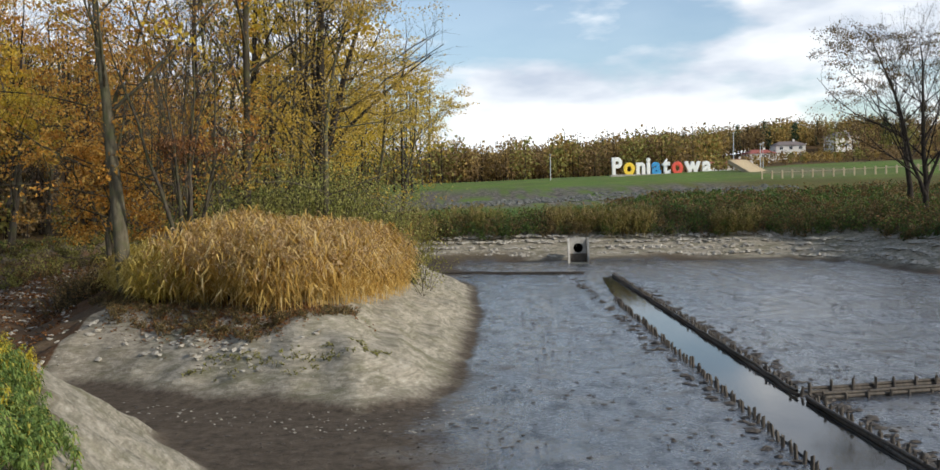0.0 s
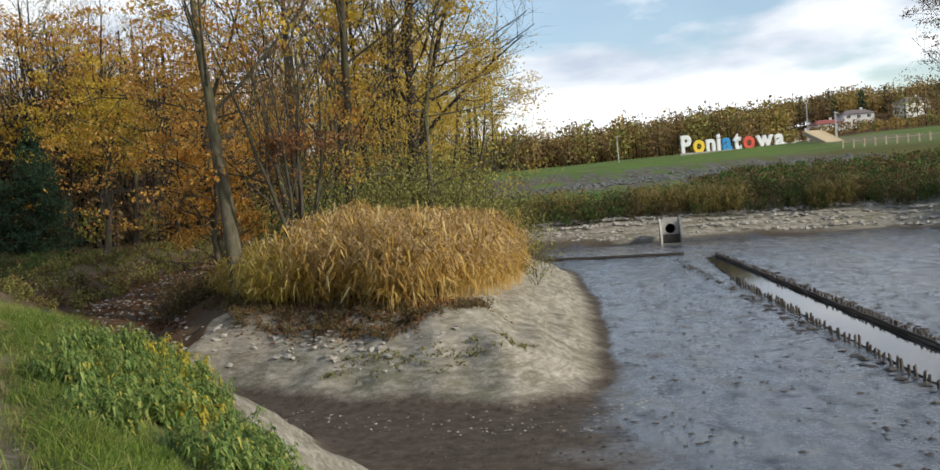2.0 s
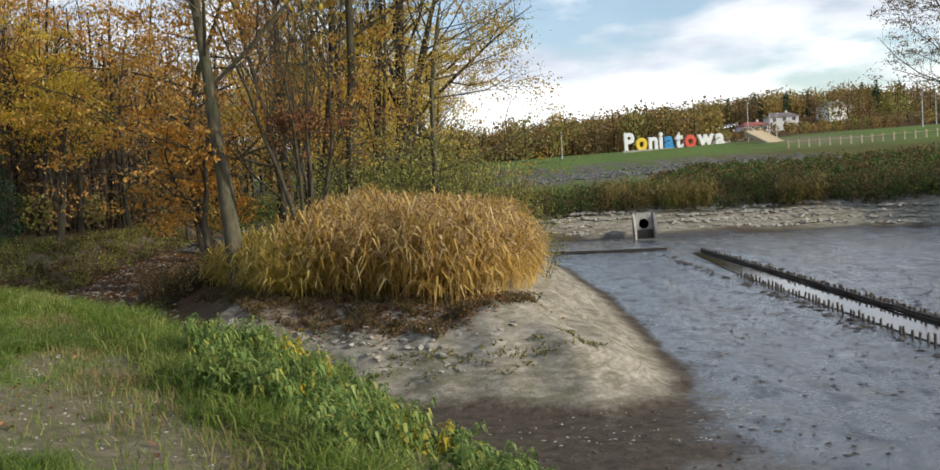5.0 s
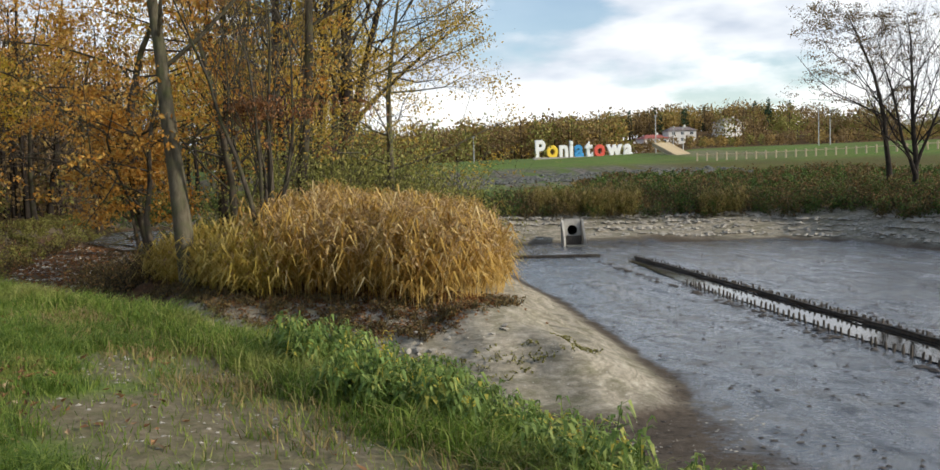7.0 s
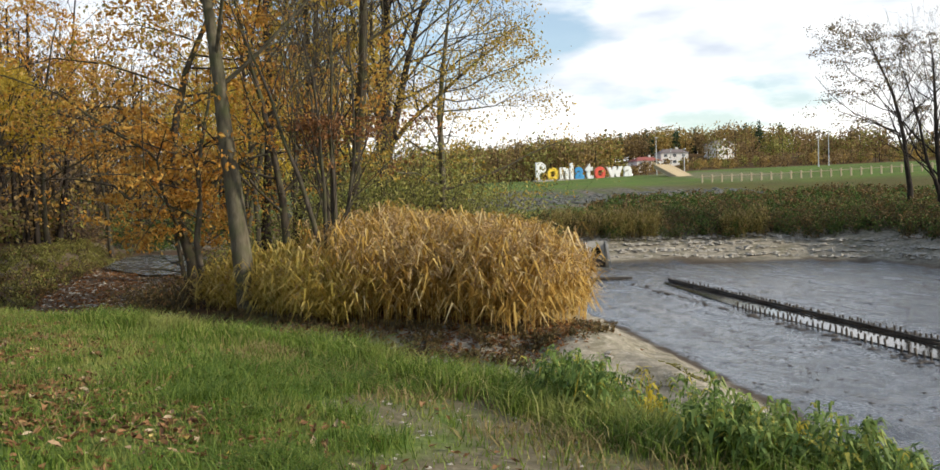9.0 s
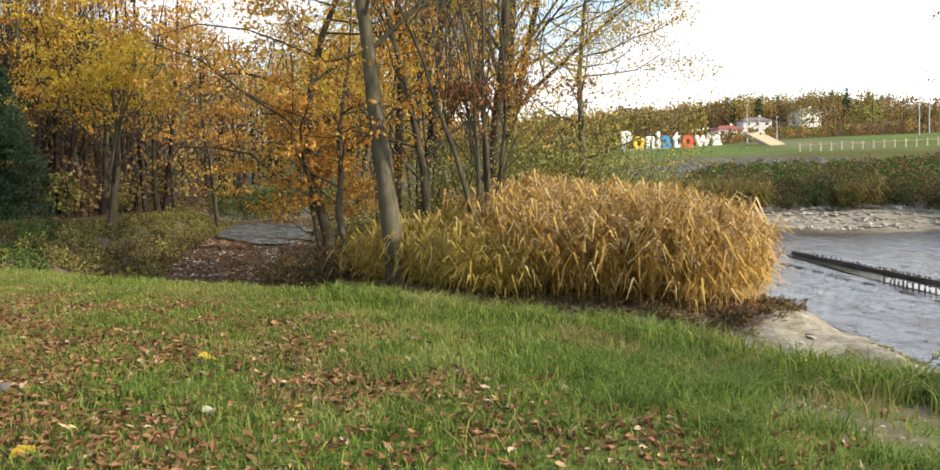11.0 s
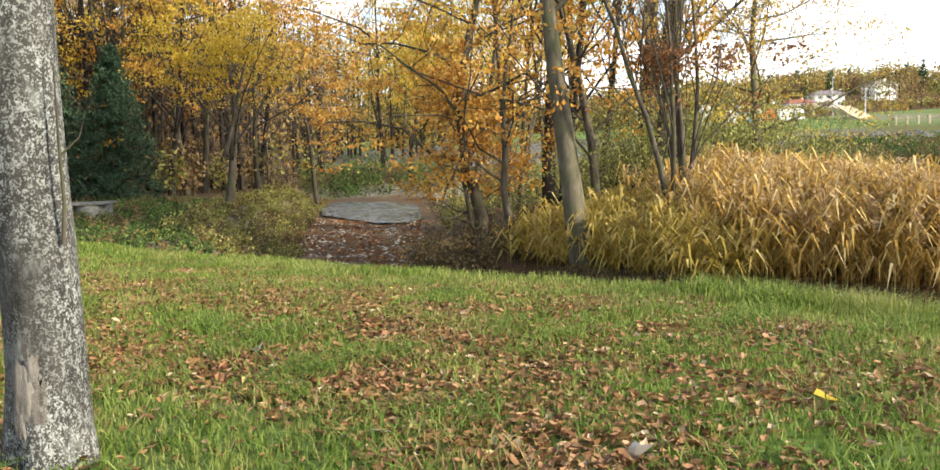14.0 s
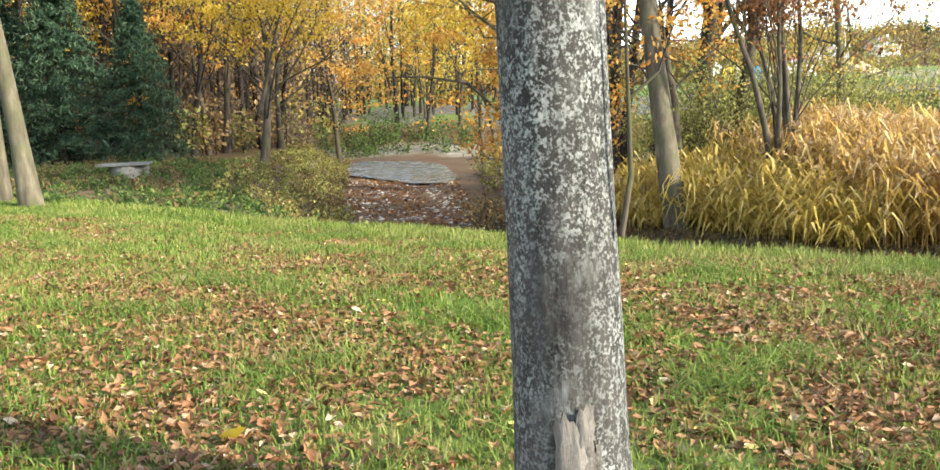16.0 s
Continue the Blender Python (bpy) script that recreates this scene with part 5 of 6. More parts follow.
stake_row(5.55, 12.5, 6.3, 41.0, 0.36, "row of short wet timber stakes edging the drain channel", 0.2, False)
stake_row(7.5, 11.5, 7.4, 20.3, 0.27, "row of dark timber stakes edging the drain channel")
stake_row(7.4, 20.9, 8.1, 53.0, 0.27, "long row of dark timber stakes with brushwood beside the channel", 0.22)
stake_row(7.7, 21.1, 13.5, 22.2, 0.5, "timber stakes and rail across the mud", 0.30)
stake_row(7.8, 20.5, 13.5, 21.5, 0.5, "low line of timber stakes across the mud", 0.12)
stake_row(-4.0, 58.0, 6.6, 54.8, 0.5, "low timber edging before the culvert apron", 0.10)


def water_sheet(name, pts, z, label, mat=M_WATER):
    bm = bmesh.new()
    bm.faces.new([bm.verts.new((x, y, z)) for x, y in pts])
    ob = bm_part(name, bm, mat)
    tagged(ob, label, "water", kind="structure")


water_sheet("water", [(5.65, 12.5), (7.4, 12.5), (7.32, 20.4), (7.5, 30), (7.8, 44), (7.95, 52), (7.3, 52), (6.45, 42), (6.1, 30)], MUD + 0.035, "shallow water running in the drain channel")
water_sheet("water_pool", [(7.7, 20.65), (13.4, 21.65), (13.4, 21.95), (7.7, 20.95)], MUD + 0.035, "strip of standing water between the stakes")
water_sheet("water_puddle", [(-22.4, 61), (-20.4, 57), (-18.8, 53.5), (-17.2, 53), (-16.6, 56), (-17.0, 62), (-17.4, 68), (-19.6, 74), (-23.4, 76), (-24.0, 72), (-23.2, 66)], -1.70, "wet silt and water in the bottom of the ditch, reflected sky painted in as grey", M_PUDDLE)


# ---- culvert ----
def culvert():
    ob = new("culvert", None)
    bm = bmesh.new()
    outer = [(-0.62, 0), (0.62, 0), (0.56, 1.75), (-0.56, 1.75)]
    ring = [(0.33 * math.cos(a), 1.02 + 0.33 * math.sin(a)) for a in np.linspace(0, 2 * math.pi, 32, endpoint=False)]

    def face_ring(y):
        o = []
        for k in range(32):
            a = 2 * math.pi * k / 32
            c, s = math.cos(a), math.sin(a)
            t = min(0.58 / abs(c) if abs(c) > 1e-6 else 9, (0.73 if s > 0 else 1.02) / abs(s) if abs(s) > 1e-6 else 9)
            o.append(bm.verts.new((c * t, y, 1.02 + s * t)))
        return o, [bm.verts.new((x, y, z)) for x, z in ring]

    fo, fi = face_ring(0.0)
    bo, bi = face_ring(0.35)
    for k in range(32):
        j = (k + 1) % 32
        bm.faces.new((fo[k], fo[j], fi[j], fi[k]))
        bm.faces.new((bo[j], bo[k], bi[k], bi[j]))
        bm.faces.new((fo[j], fo[k], bo[k], bo[j]))
        bm.faces.new((fi[k], fi[j], bi[j], bi[k]))
    bm_part("headwall", bm, M_CONCRETE, ob)
    for sx in (-1, 1):
        bm = bmesh.new()
        x0, x1 = sx * 0.60, sx * 0.74
        prof = [(0.3, -0.3), (0.3, 1.72), (0.0, 1.70), (-0.55, 1.05), (-1.0, 0.45), (-1.0, -0.3)]
        a = [bm.verts.new((x0, y, z)) for y, z in prof]
        b = [bm.verts.new((x1, y - 0.06, z)) for y, z in prof]
        bm.faces.new(a)
        bm.faces.new(b[::-1])
        for k in range(6):
            bm.faces.new((a[k], b[k], b[(k + 1) % 6], a[(k + 1) % 6]))
        bmesh.ops.recalc_face_normals(bm, faces=bm.faces)
        bm_part("wing_wall", bm, M_CONCRETE, ob)
    # the pipe's near-black colour paints in the shade of its hollow
    s = Soup()
    s.tube([(0, 0.02, 1.02), (0, 1.2, 1.02), (0, 2.6, 1.02), (0, 2.61, 1.02)], [0.325, 0.325, 0.325, 0.01], 32)
    v, f = s.arrays()
    part("pipe", mesh_of("pipe", v, f[:, ::-1], M_BLACK, True), ob, "round drain pipe with its inner shade painted near-black")
    bm = bmesh.new()
    box(bm, -0.6, 0.6, -1.4, 0.0, -0.2, 0.06, 0.02)
    bm_part("apron", bm, M_CONCRETE_OLD, ob)
    # added dark panel standing in for the shaded opening below the pipe
    bm = bmesh.new()
    box(bm, -0.58, 0.58, -0.14, -0.02, 0.05, 0.64, 0.015)
    bm_part("dark_opening_panel", bm, M_POST, ob)
    ob.matrix_world = pose(7.45, 64.6, MUD, 0, 0, -4)
    tagged(ob, "pale concrete culvert headwall with a round pipe at the far shore", "culvert")


culvert()


# ---- sign, fence, lamps, houses beyond the pond ----
def letter(ch, mat, x, ob, size, label):
    cu = bpy.data.curves.new("letter", "FONT")
    cu.body, cu.size, cu.extrude, cu.offset, cu.bevel_depth, cu.bevel_resolution = ch, size, 0.22, 0.10 * size / 3.4, 0.04, 1
    tmp = bpy.data.objects.new("letter_form", cu)
    scene.collection.objects.link(tmp)
    dg = bpy.context.evaluated_depsgraph_get()
    me = bpy.data.meshes.new_from_object(tmp.evaluated_get(dg))
    bpy.data.objects.remove(tmp)
    me.materials.clear()
    me.materials.append(mat)
    xs = [v.co.x for v in me.vertices]
    o = part("letter", me, ob, label)
    o.matrix_local = pose(x - min(xs), 0, 0.12, 90, 0, 0)
    return max(xs) - min(xs)


def town_sign():
    ob = new("letter_sign", None)
    mats = [M_WHITE, M_LETTER_YELLOW, M_WHITE, M_WHITE, M_LETTER_BLUE, M_WHITE, M_LETTER_RED, M_WHITE, M_WHITE]
    names = ["white letter", "yellow letter", "white letter", "white letter", "blue letter", "white letter", "red letter", "white letter", "white letter"]
    x = 0.0
    for ch, m, nm in zip("Poniatowa", mats, names):
        x += letter(ch, m, x, ob, 4.0, nm) + 0.30
    bm = bmesh.new()
    box(bm, -0.4, x + 0.1, -0.4, 0.4, -0.8, 0.12, 0.03)
    bm_part("plinth", bm, M_CONCRETE, ob)
    sx = 17.3 / x
    ob.matrix_world = pose(24.0, 156.6, 4.75, 0, 0, 4) @ Matrix.Diagonal((sx, 1, 1, 1))
    tagged(ob, "row of big painted letters on the grassy dam", "sign")


town_sign()


def street_lamp(x, y, tall):
    ob = new("street_lamp", None)
    s = Soup()
    s.tube([(0, 0, -0.3), (0, 0, tall * 0.5), (0, 0, tall)], [0.09, 0.07, 0.05], 10)
    v, f = s.arrays()
    part("pole", mesh_of("pole", v, f, M_STEEL, True), ob)
    bm = bmesh.new()
    box(bm, -0.16, 0.16, -0.45, 0.12, tall - 0.05, tall + 0.12, 0.04)
    bm_part("lamp_head", bm, M_STEEL, ob)
    ob.matrix_world = pose(x, y, float(height(x, y)))
    return tagged(ob, "slim grey lamp post beside the path on the dam", "street lamp", "lamp posts")


for x, y, h in ((13.6, 156, 4.2), (43.2, 152, 6.0), (46.0, 147, 4.0), (70.5, 150, 6.0), (78, 160, 6.0), (60, 190, 5.0)):
    street_lamp(x, y, h)


def rail_fence():
    ob = new("post_fence", None)
    bm = bmesh.new()
    box(bm, -0.09, 0.09, -0.09, 0.09, -0.3, 1.05, 0.02)
    me = bpy.data.meshes.new("post")
    bm.to_mesh(me)
    bm.free()
    me.materials.append(M_TIMBER)
    pts = [(37.6 + i * 1.2, 119.6 - i * 0.29) for i in range(46)]
    s = Soup()
    line = []
    for x, y in pts:
        z = float(height(x, y))
        o = part("post", me, ob)
        o.location = (x, y, z)
        line.append((x, y, z + 0.8))
    s.tube(line, [0.05] * len(line), 6)
    v, f = s.arrays()
    part("rail", mesh_of("rail", v, f, M_TIMBER, True), ob)
    tagged(ob, "long low fence of pale timber posts along the dam", "fence")


rail_fence()


def dam_steps():
    ob = new("dam_steps", None)
    bm = bmesh.new()
    box(bm, -1.6, 1.6, 0, 0.45, -0.5, 0.17, 0.02)
    me = bpy.data.meshes.new("step")
    bm.to_mesh(me)
    bm.free()
    me.materials.append(M_TIMBER)
    for i in range(14):
        o = part("step", me, ob)
        o.location = (0, 0.45 * i, 0.17 * i)
    ob.matrix_world = pose(44.2, 141, float(height(44.2, 141)) - 0.3, 0, 0, 18)
    tagged(ob, "pale timber steps climbing the dam beside the sign", "steps")


dam_steps()


def house(x, y, w, d, storeys, roof, turn, label):
    ob = new("house", None)
    h = 2.9 * storeys
    bm = bmesh.new()
    box(bm, -w / 2, w / 2, -d / 2, d / 2, -1.5, h)
    bm_part("wall", bm, M_RENDER, ob)
    bm = bmesh.new()
    e, r = 0.5, 2.0
    a = [bm.verts.new(c) for c in ((-w / 2 - e, -d / 2 - e, h), (w / 2 + e, -d / 2 - e, h), (w / 2 + e, d / 2 + e, h), (-w / 2 - e, d / 2 + e, h), (-w / 2 + 2, 0, h + r), (w / 2 - 2, 0, h + r))]
    for q in ((0, 1, 5, 4), (2, 3, 4, 5), (1, 2, 5), (3, 0, 4), (3, 2, 1, 0)):
        bm.faces.new([a[k] for k in q])
    bm_part("roof", bm, roof, ob)
    bm = bmesh.new()
    box(bm, w / 5 - 0.35, w / 5 + 0.35, -0.3, 0.3, h + 0.8, h + r + 0.9)
    bm_part("chimney", bm, M_RENDER, ob)
    n = max(2, int(w / 2.6))
    for fl in range(storeys):
        for i in range(n):
            cx = -w / 2 + (i + 0.5) * w / n
            bm = bmesh.new()
            box(bm, cx - 0.62, cx + 0.62, -d / 2 - 0.06, -d / 2 + 0.05, 0.9 + 2.9 * fl - 0.05, 2.35 + 2.9 * fl, 0.02)
            win = bm_part("window", bm, M_WHITE, ob)
            for sx in (-0.3, 0.3):
                bm = bmesh.new()
                box(bm, cx + sx - 0.25, cx + sx + 0.25, -d / 2 - 0.075, -d / 2 - 0.062, 0.95 + 2.9 * fl, 2.28 + 2.9 * fl)
                bm_part("pane", bm, M_GLASS, win)
    ob.matrix_world = pose(x, y, float(height(x, y)), 0, 0, turn) @ Matrix.Diagonal((1, 1, 0.76, 1))
    tagged(ob, label, "house")


house(83, 318, 9, 8, 1, M_ROOF, 8, "low white building with a red roof behind the sign")
house(92, 322, 8, 8, 1, M_ROOF, -6, "white rendered house with a red roof before the forest")
house(101.5, 326, 9, 8, 2, M_ROOF, 4, "white rendered house with a red hipped roof")
house(113, 330, 10, 8, 2, M_ROOF_GREY, -3, "pale house with a grey-brown roof below the forest")
house(134, 335, 9, 8, 2, M_ROOF_GREY, 10, "grey-roofed house half hidden by trees")
house(-60, 78, 16, 9, 2, M_ROOF_GREY, 60, "pale building glimpsed between the trees")


def well():
    ob = new("concrete_well", None)
    s = Soup()
    s.tube([(0.12, 0, -0.3), (0.12, 0, 0.2), (0.12, 0, 0.45), (0.12, 0, 0.46)], [0.68, 0.68, 0.68, 0.40], 28)
    v, f = s.arrays()
    part("ring", mesh_of("ring", v, f, M_CONCRETE_OLD, True), ob)
    bm = bmesh.new()
    box(bm, -0.9, 0.85, -0.72, 0.72, 0.455, 0.54, 0.03)
    bm_part("lid", bm, M_CONCRETE_OLD, ob, "square weathered concrete slab lid")
    ob.matrix_world = pose(-28.7, 44.3, float(height(-28.7, 44.3)) - 0.02, 0, 0, 10)
    tagged(ob, "old mossy concrete well with a slab lid near the spruces", "well")


well()


# ---- far forest ----
def clump_forest(name, plots, seed, cards, size, words, tall=(9, 14), low=0.5, keep=None):
    """Woods too far off to count: crowns of many leaf clumps, with trunks."""
    rng = np.random.default_rng(seed)
    mats = {"gold": M_FARGOLD, "rust": M_FARBROWN, "olive": M_OLIVE, "green": M_SPRUCE, "orange": M_ORANGE, "yellow": M_YELLOW, "twig": M_TWIG}
    groups, trunks = {}, Soup()
    for (x0, x1), (y0, y1), n, kinds in plots:
        kinds = kinds.split()
        for i in range(n):
            x, y = rng.uniform(x0, x1), rng.uniform(y0, y1)
            kind = kinds[rng.integers(len(kinds))]
            t = rng.uniform(*tall)
            if keep and not keep(x, y):
                continue
            z = float(height(x, y))
            c = rng.normal(size=(cards, 3))
            c /= np.linalg.norm(c, axis=1)[:, None]
            c *= rng.random((cards, 1)) ** 0.36
            wide = t * (0.33 if kind != "green" else 0.13)
            taper = np.clip(1.25 - (c[:, 2:3] + 1) * 0.5, 0.3, 1) if kind == "green" else 1.0
            c[:, :2] *= taper
            groups.setdefault(kind, []).append(np.array([x, y, z + t * low]) + c * np.array([wide, wide, t * 0.43]))
            trunks.tube([(x, y, z - 0.5), (x + rng.normal() * 0.2, y, z + t * 0.5), (x, y, z + t * 0.92)], [0.012 * t, 0.008 * t, 0.003 * t], 4)
    for k, pts in groups.items():
        v, f = leaf_cards(np.concatenate(pts), 1.3, rng, -0.6, 0.035) if k == "twig" else leaf_cards(np.concatenate(pts), size, rng, 0.1, 0.7)
        tagged(new(name, mesh_of(name, v, f, mats[k])), words.replace("*", k), "forest", kind="stuff")
    v, f = trunks.arrays()
    tagged(new(name + "_trunks", mesh_of(name + "_trunks", v, f, M_BARK_DARK, True)), "dark trunks deep in the autumn wood", "forest", kind="stuff")


clump_forest("far_forest", [((20, 340), (345, 440), 1250, "gold gold rust rust olive gold green"), ((-120, 40), (330, 430), 300, "gold rust olive green green"),
                            ((-40, 64), (225, 335), 380, "gold rust olive rust gold rust"),
                            ((-330, -30), (195, 330), 330, "gold rust olive green"), ((118, 330), (268, 315), 120, "rust rust olive")],
             404, 160, 0.85, "distant * autumn treetops on the ridge")
clump_forest("far_hedge", [((46, 170), (212, 300), 170, "rust rust olive rust gold")], 410, 70, 0.6, "low * scrub below the distant houses", (2.5, 4.5), 0.5)
clump_forest("tall_wood", [((-130, -38), (90, 135), 150, "rust twig rust gold"), ((-100, -52), (60, 90), 60, "rust twig gold")], 515, 260, 0.5, "tall * trees deep in the autumn wood", (17, 23), 0.52)
clump_forest("deep_wood", [((-120, -27), (70, 125), 330, "twig twig rust twig gold twig"), ((-110, -44), (22, 70), 190, "twig twig rust twig"), ((-80, -28), (66, 100), 110, "rust twig twig rust twig"), ((-30, -8), (112, 140), 30, "gold yellow olive")],
             505, 230, 0.42, "deep * autumn wood beyond the ditch", (11, 18), 0.5, lambda x, y: y > 88 or x < -29)

clump_forest("underwood", [((-62, -27), (60, 100), 260, "rust twig rust olive"), ((-80, -44), (24, 62), 130, "rust twig rust")],
             606, 120, 0.3, "low * underwood among the trees", (2, 4.5), 0.5, lambda x, y: not (-26 < x < -17 and y < 92))


# ---- stones, clods and small things on the banks ----
def rock_mesh(rng, mat, flat=0.6):
    bm = bmesh.new()
    bmesh.ops.create_icosphere(bm, subdivisions=1, radius=0.5)
    for v in bm.verts:
        v.co *= 1 + 0.28 * rng.normal()
        v.co.z *= flat
    me = bpy.data.meshes.new("stone")
    bm.to_mesh(me)
    bm.free()
    me.materials.append(mat)
    return me


def loose_stones():
    rng = np.random.default_rng(15)
    kinds = [rock_mesh(rng, M_STONE) for k in range(5)]
    for poly, n, lo, hi, label in (([(-9.8, 25.6), (-7.2, 23.3), (-5.2, 22.5), (-3.6, 24.2), (-5, 23.9), (-8, 25.6), (-9.6, 27)], 90, 0.06, 0.24, "pale angular stone lying on the silt spit"),
                                   ([(-13.2, 25.5), (-10.6, 24.5), (-8.8, 26.4), (-12.6, 28.8)], 26, 0.08, 0.28, "pale stone lying at the mouth of the ditch"),
                                   ([(-12.9, 19.2), (-11.4, 18.9), (-11.2, 19.8), (-12.6, 20.4)], 12, 0.12, 0.35, "broken stone heaped beside a drain pipe")):
        for x, y in fill(poly, n, rng):
            s = rng.uniform(lo, hi) * rng.uniform(0.5, 1)
            ob = new("stone", kinds[rng.integers(5)])
            ob.matrix_world = pose(x, y, float(height(x, y)) + 0.08 * s, rng.uniform(-15, 15), rng.uniform(-15, 15), rng.uniform(0, 360)) @ Matrix.Diagonal((s * 1.3, s, s, 1))
            tagged(ob, label, "stone", "loose stones on the banks")


loose_stones()


def scatter_lumps(name, pts, sizes, mat, label, category, seed, flat=0.55, sink=0.1):
    """Many small angular lumps as one mesh."""
    rng = np.random.default_rng(seed)
    n = len(pts)
    base = np.array([(1, 0, 0), (-1, 0, 0), (0, 1, 0), (0, -1, 0), (0, 0, 1), (0, 0, -1)], float)
    tri = np.array([(0, 2, 4), (2, 1, 4), (1, 3, 4), (3, 0, 4), (2, 0, 5), (1, 2, 5), (3, 1, 5), (0, 3, 5)])
    jit = base[None] * (0.7 + 0.6 * rng.random((n, 6, 1))) + rng.normal(size=(n, 6, 3)) * 0.15
    a = rng.random(n) * 6.283
    rx = jit[:, :, 0] * np.cos(a)[:, None] - jit[:, :, 1] * np.sin(a)[:, None]
    ry = jit[:, :, 0] * np.sin(a)[:, None] + jit[:, :, 1] * np.cos(a)[:, None]
    s = np.asarray(sizes)[:, None] / 2
    c = np.stack([pts[:, 0], pts[:, 1], height(pts[:, 0], pts[:, 1])], 1)
    v = np.stack([c[:, None, 0] + rx * s * 1.25, c[:, None, 1] + ry * s, c[:, None, 2] + (jit[:, :, 2] * flat + sink) * s], -1).reshape(-1, 3)
    f = (np.arange(n)[:, None, None] * 6 + tri[None]).reshape(-1, 3)
    tagged(new(name, mesh_of(name, v, f, mat)), label, category, kind="stuff")


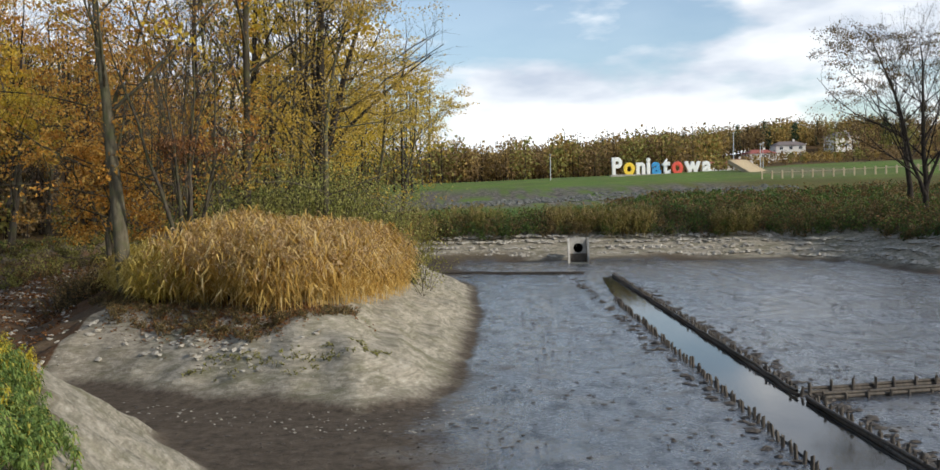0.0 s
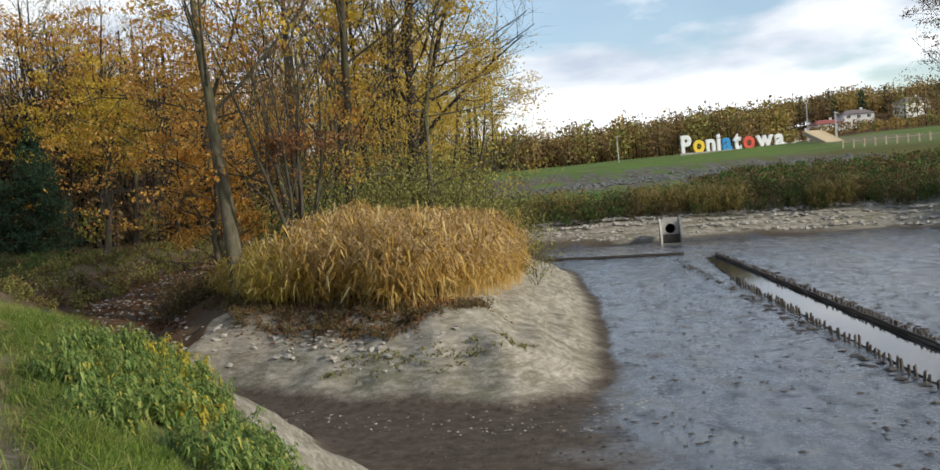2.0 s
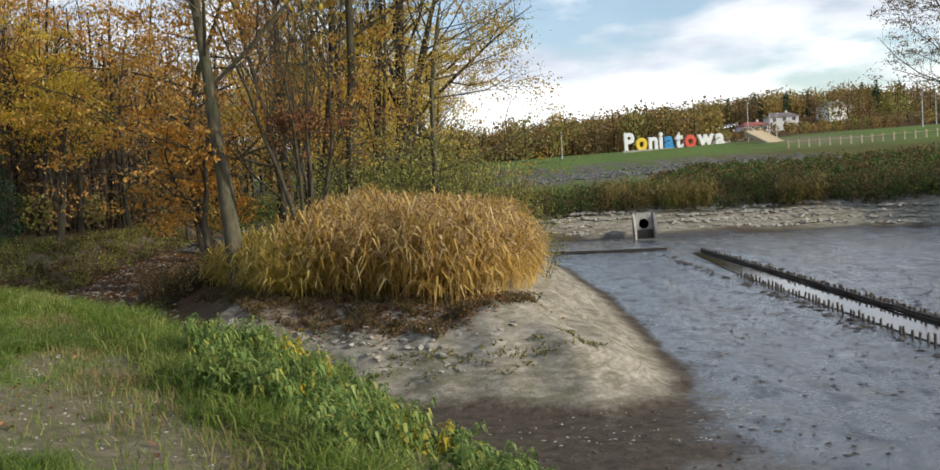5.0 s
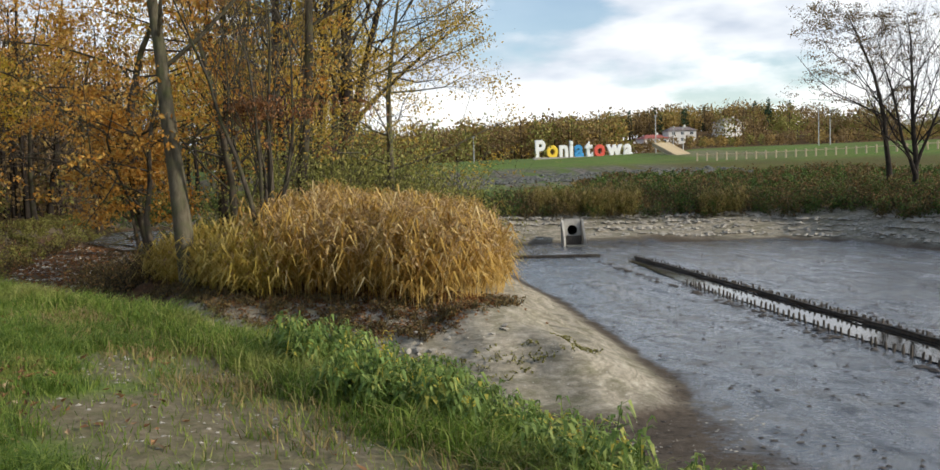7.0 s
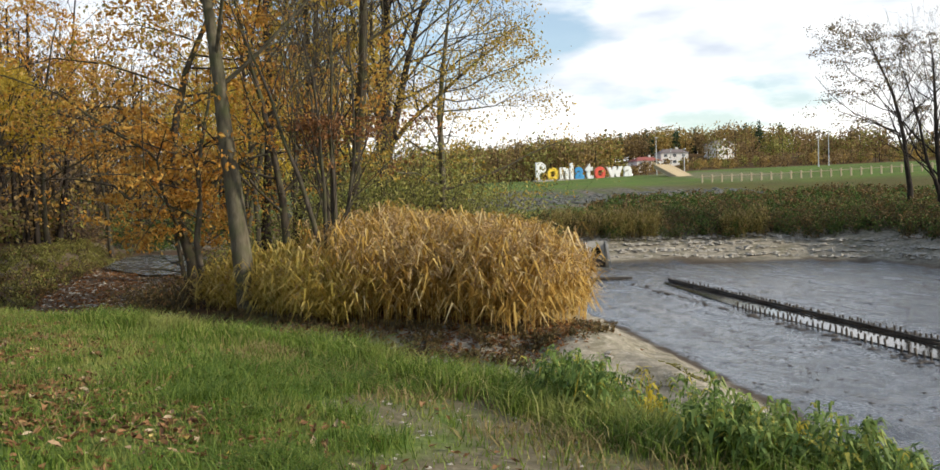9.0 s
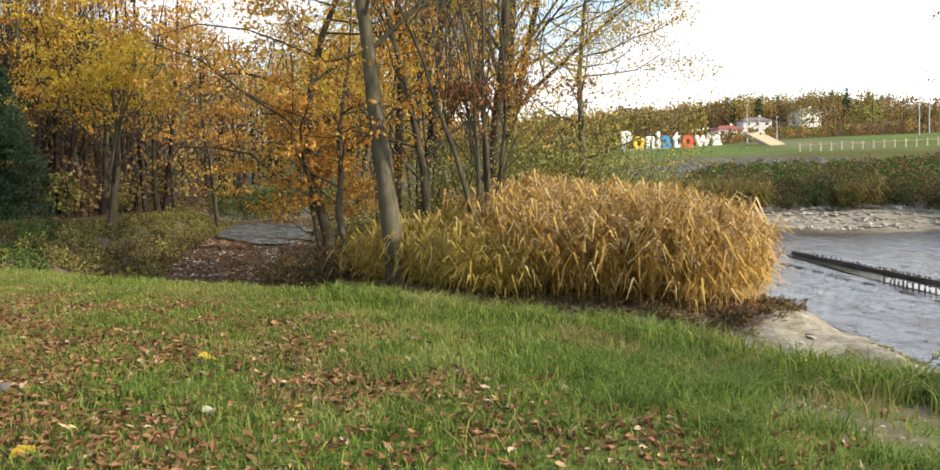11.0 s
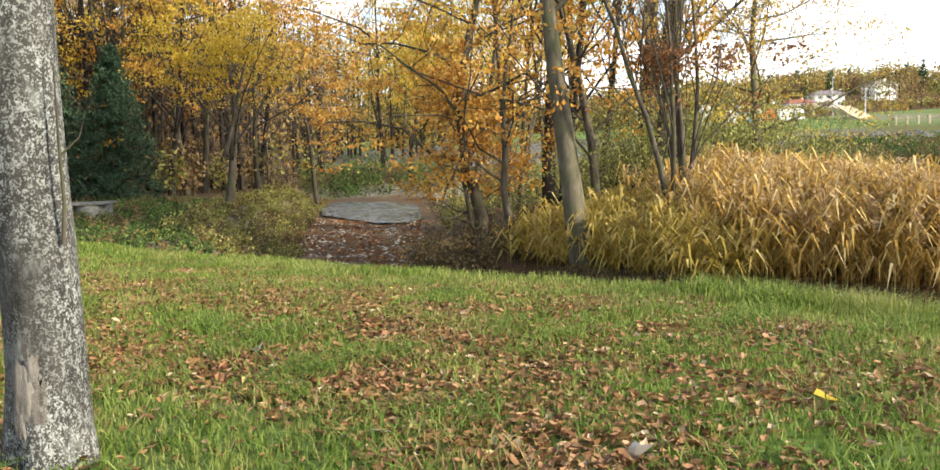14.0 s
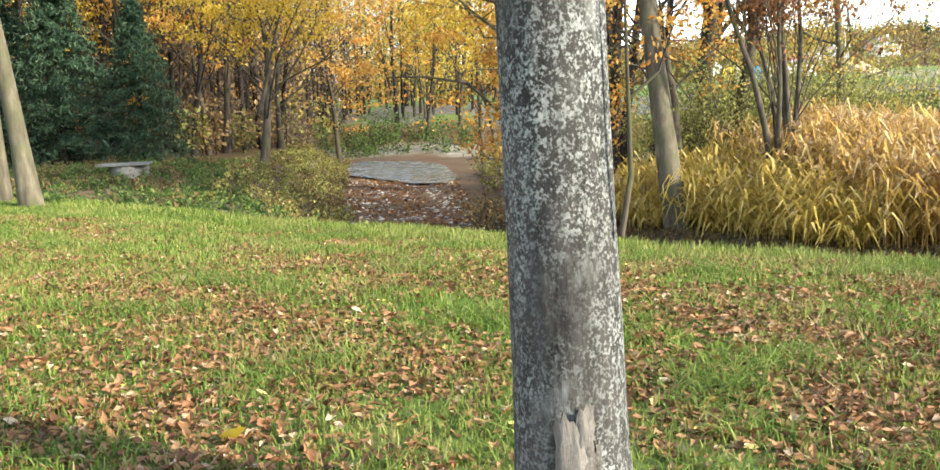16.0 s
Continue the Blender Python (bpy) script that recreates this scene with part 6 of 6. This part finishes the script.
def lumps():
    rng = np.random.default_rng(88)
    # far shore: courses of stone, then rubble on the dam
    u = rng.random(2600)
    line = np.array([(-14, 76), (-8, 70), (5.9, 67), (15, 65), (21.4, 64), (24.6, 59), (25.2, 50), (27, 40)])
    seg = np.cumsum(np.r_[0, np.hypot(*np.diff(line, axis=0).T)])
    px, py = np.interp(u * seg[-1], seg, line[:, 0]), np.interp(u * seg[-1], seg, line[:, 1])
    off = np.choose(rng.integers(0, 4, 2600), [0.9, 2.0, 3.1, 4.0]) + rng.normal(size=2600) * 0.16
    side = np.clip((px - 20) / 5, 0, 1)
    pts = np.stack([px + off * side, py + off * (1 - 0.8 * side)], 1)
    keep = ~((np.abs(pts[:, 0] - 7.45) < 1.3) & (pts[:, 1] < 69))
    scatter_lumps("shore_stones", pts[keep], rng.uniform(0.15, 0.5, keep.sum()), M_STONE, "courses of pale stone lining the far shore", "stones", 1)
    p = np.stack([rng.uniform(-14, 36, 1500), rng.uniform(95, 107, 1500)], 1)
    scatter_lumps("rubble", p, rng.uniform(0.2, 0.7, 1500), M_CONCRETE_OLD, "grey rubble along the foot of the dam", "rubble", 2)
    # dark clods beside the drain channel and over the mud; the left line imitates footprints
    y = rng.uniform(13, 53, 700)
    x = np.where(rng.random(700) < 0.25, 5.2 + y * 0.012 + rng.normal(size=700) * 0.14, 7.65 + y * 0.01 + rng.normal(size=700) * 0.2)
    scatter_lumps("mud_clods", np.stack([x, y], 1), rng.uniform(0.08, 0.28, 700), M_POST, "dark wet clods of mud and lumps standing in for footprints beside the channel", "mud clods", 3, 0.35)
    p = np.stack([rng.uniform(-8, 24, 9000), 12 + 44 * rng.random(9000) ** 1.7], 1)
    z = height(p[:, 0], p[:, 1])
    p = p[z < MUD + 0.12]
    w = waves(p[:, 0], p[:, 1], 5.0, 21)
    p = p[rng.random(len(p)) < np.clip(0.45 + w, 0.1, 1)]
    scatter_lumps("mud_clods", p, rng.uniform(0.03, 0.12, len(p)), M_POST, "small dark clods scattered over the wet mud", "mud clods", 4, 0.4)
    # grit on the bare track
    c = np.concatenate([fill(TRAIL, 320, rng), fill(TRAIL2, 50, rng)])
    scatter_lumps("grit", c, rng.uniform(0.008, 0.035, len(c)), M_STONE, "pale grit and small stones on the trodden track", "grit", 7)
    # leaves and stones on the floor of the ditch
    c = fill([(-14, 25), (-16.6, 29), (-20, 36), (-22, 48), (-23, 60), (-17, 60), (-16.4, 48), (-15.2, 36), (-12.4, 28)], 7000, rng)
    keep = waves(c[:, 0], c[:, 1], 3.0, 33) + 0.35 * rng.normal(size=len(c)) > -0.05
    fv, ff = fallen(c[keep], rng, 0.13)
    tagged(new("leaf_litter", mesh_of("leaf_litter", fv, ff, M_RUST)), "brown leaves strewn over the floor of the ditch", "fallen leaves", kind="stuff")
    c = fill([(-14, 25), (-16.6, 29), (-20, 36), (-22, 48), (-23, 60), (-17, 60), (-16.4, 48), (-15.2, 36), (-12.4, 28)], 900, rng)
    scatter_lumps("pebbles", c, rng.uniform(0.04, 0.2, 900), M_STONE, "grey stones on the floor of the ditch", "pebbles", 6)
    # pale shells and pebbles at the water line
    c = fill([(-12, 22.5), (-8, 20.6), (-4, 18.6), (-1, 18.5), (0.6, 21), (-1, 20.6), (-4.5, 20.4), (-9, 22.6)], 170, rng)
    scatter_lumps("pebbles", c, rng.uniform(0.02, 0.07, 170), M_STONE, "pale pebbles and shells on the dark mud", "pebbles", 5)


lumps()


def drain_pipe():
    ob = new("drain_pipe", None)
    s = Soup()
    s.tube([(0, -0.45, 0), (0, 0.1, 0), (0, 0.5, 0)], [0.13, 0.13, 0.13], 20)
    s.tube([(0, -0.445, 0), (0, 0.5, 0)], [0.112, 0.112], 20)
    v, f = s.arrays()
    part("pipe", mesh_of("pipe", v, f, M_BLACK, True), ob)
    ob.matrix_world = pose(-12.4, 19.5, float(height(-12.4, 19.5)) + 0.12, 0, 0, -30)
    tagged(ob, "short black plastic pipe poking out of the bank", "pipe")


drain_pipe()


def yellow_leaves():
    """A few big fresh leaves that lie singly on the grass."""
    rng = np.random.default_rng(64)
    spots = [(-9.6, 9.4), (-10.9, 9.9), (-12.7, 12.1), (-13.4, 11.4), (-14.1, 12.9), (-13.0, 13.6), (-15.2, 13.3), (-15.5, 12.4), (-17.3, 13.0), (-17.9, 14.2), (-16.2, 15.3), (-18.9, 13.6)]
    for i, (x, y) in enumerate(spots):
        v, f = fallen(np.array([(0.0, 0.0)]), rng, 0.13)
        v = v - v.mean(0)
        ob = new("fallen_leaf", mesh_of("fallen_leaf", v, f, M_YELLOW if i % 2 else M_PALE_LEAF))
        ob.matrix_world = pose(x, y, float(height(x, y)) + 0.05)
        tagged(ob, "large yellow fallen leaf lying on the grass" if i % 2 else "large pale upturned fallen leaf on the grass", "leaf", "big leaves on the lawn")


yellow_leaves()
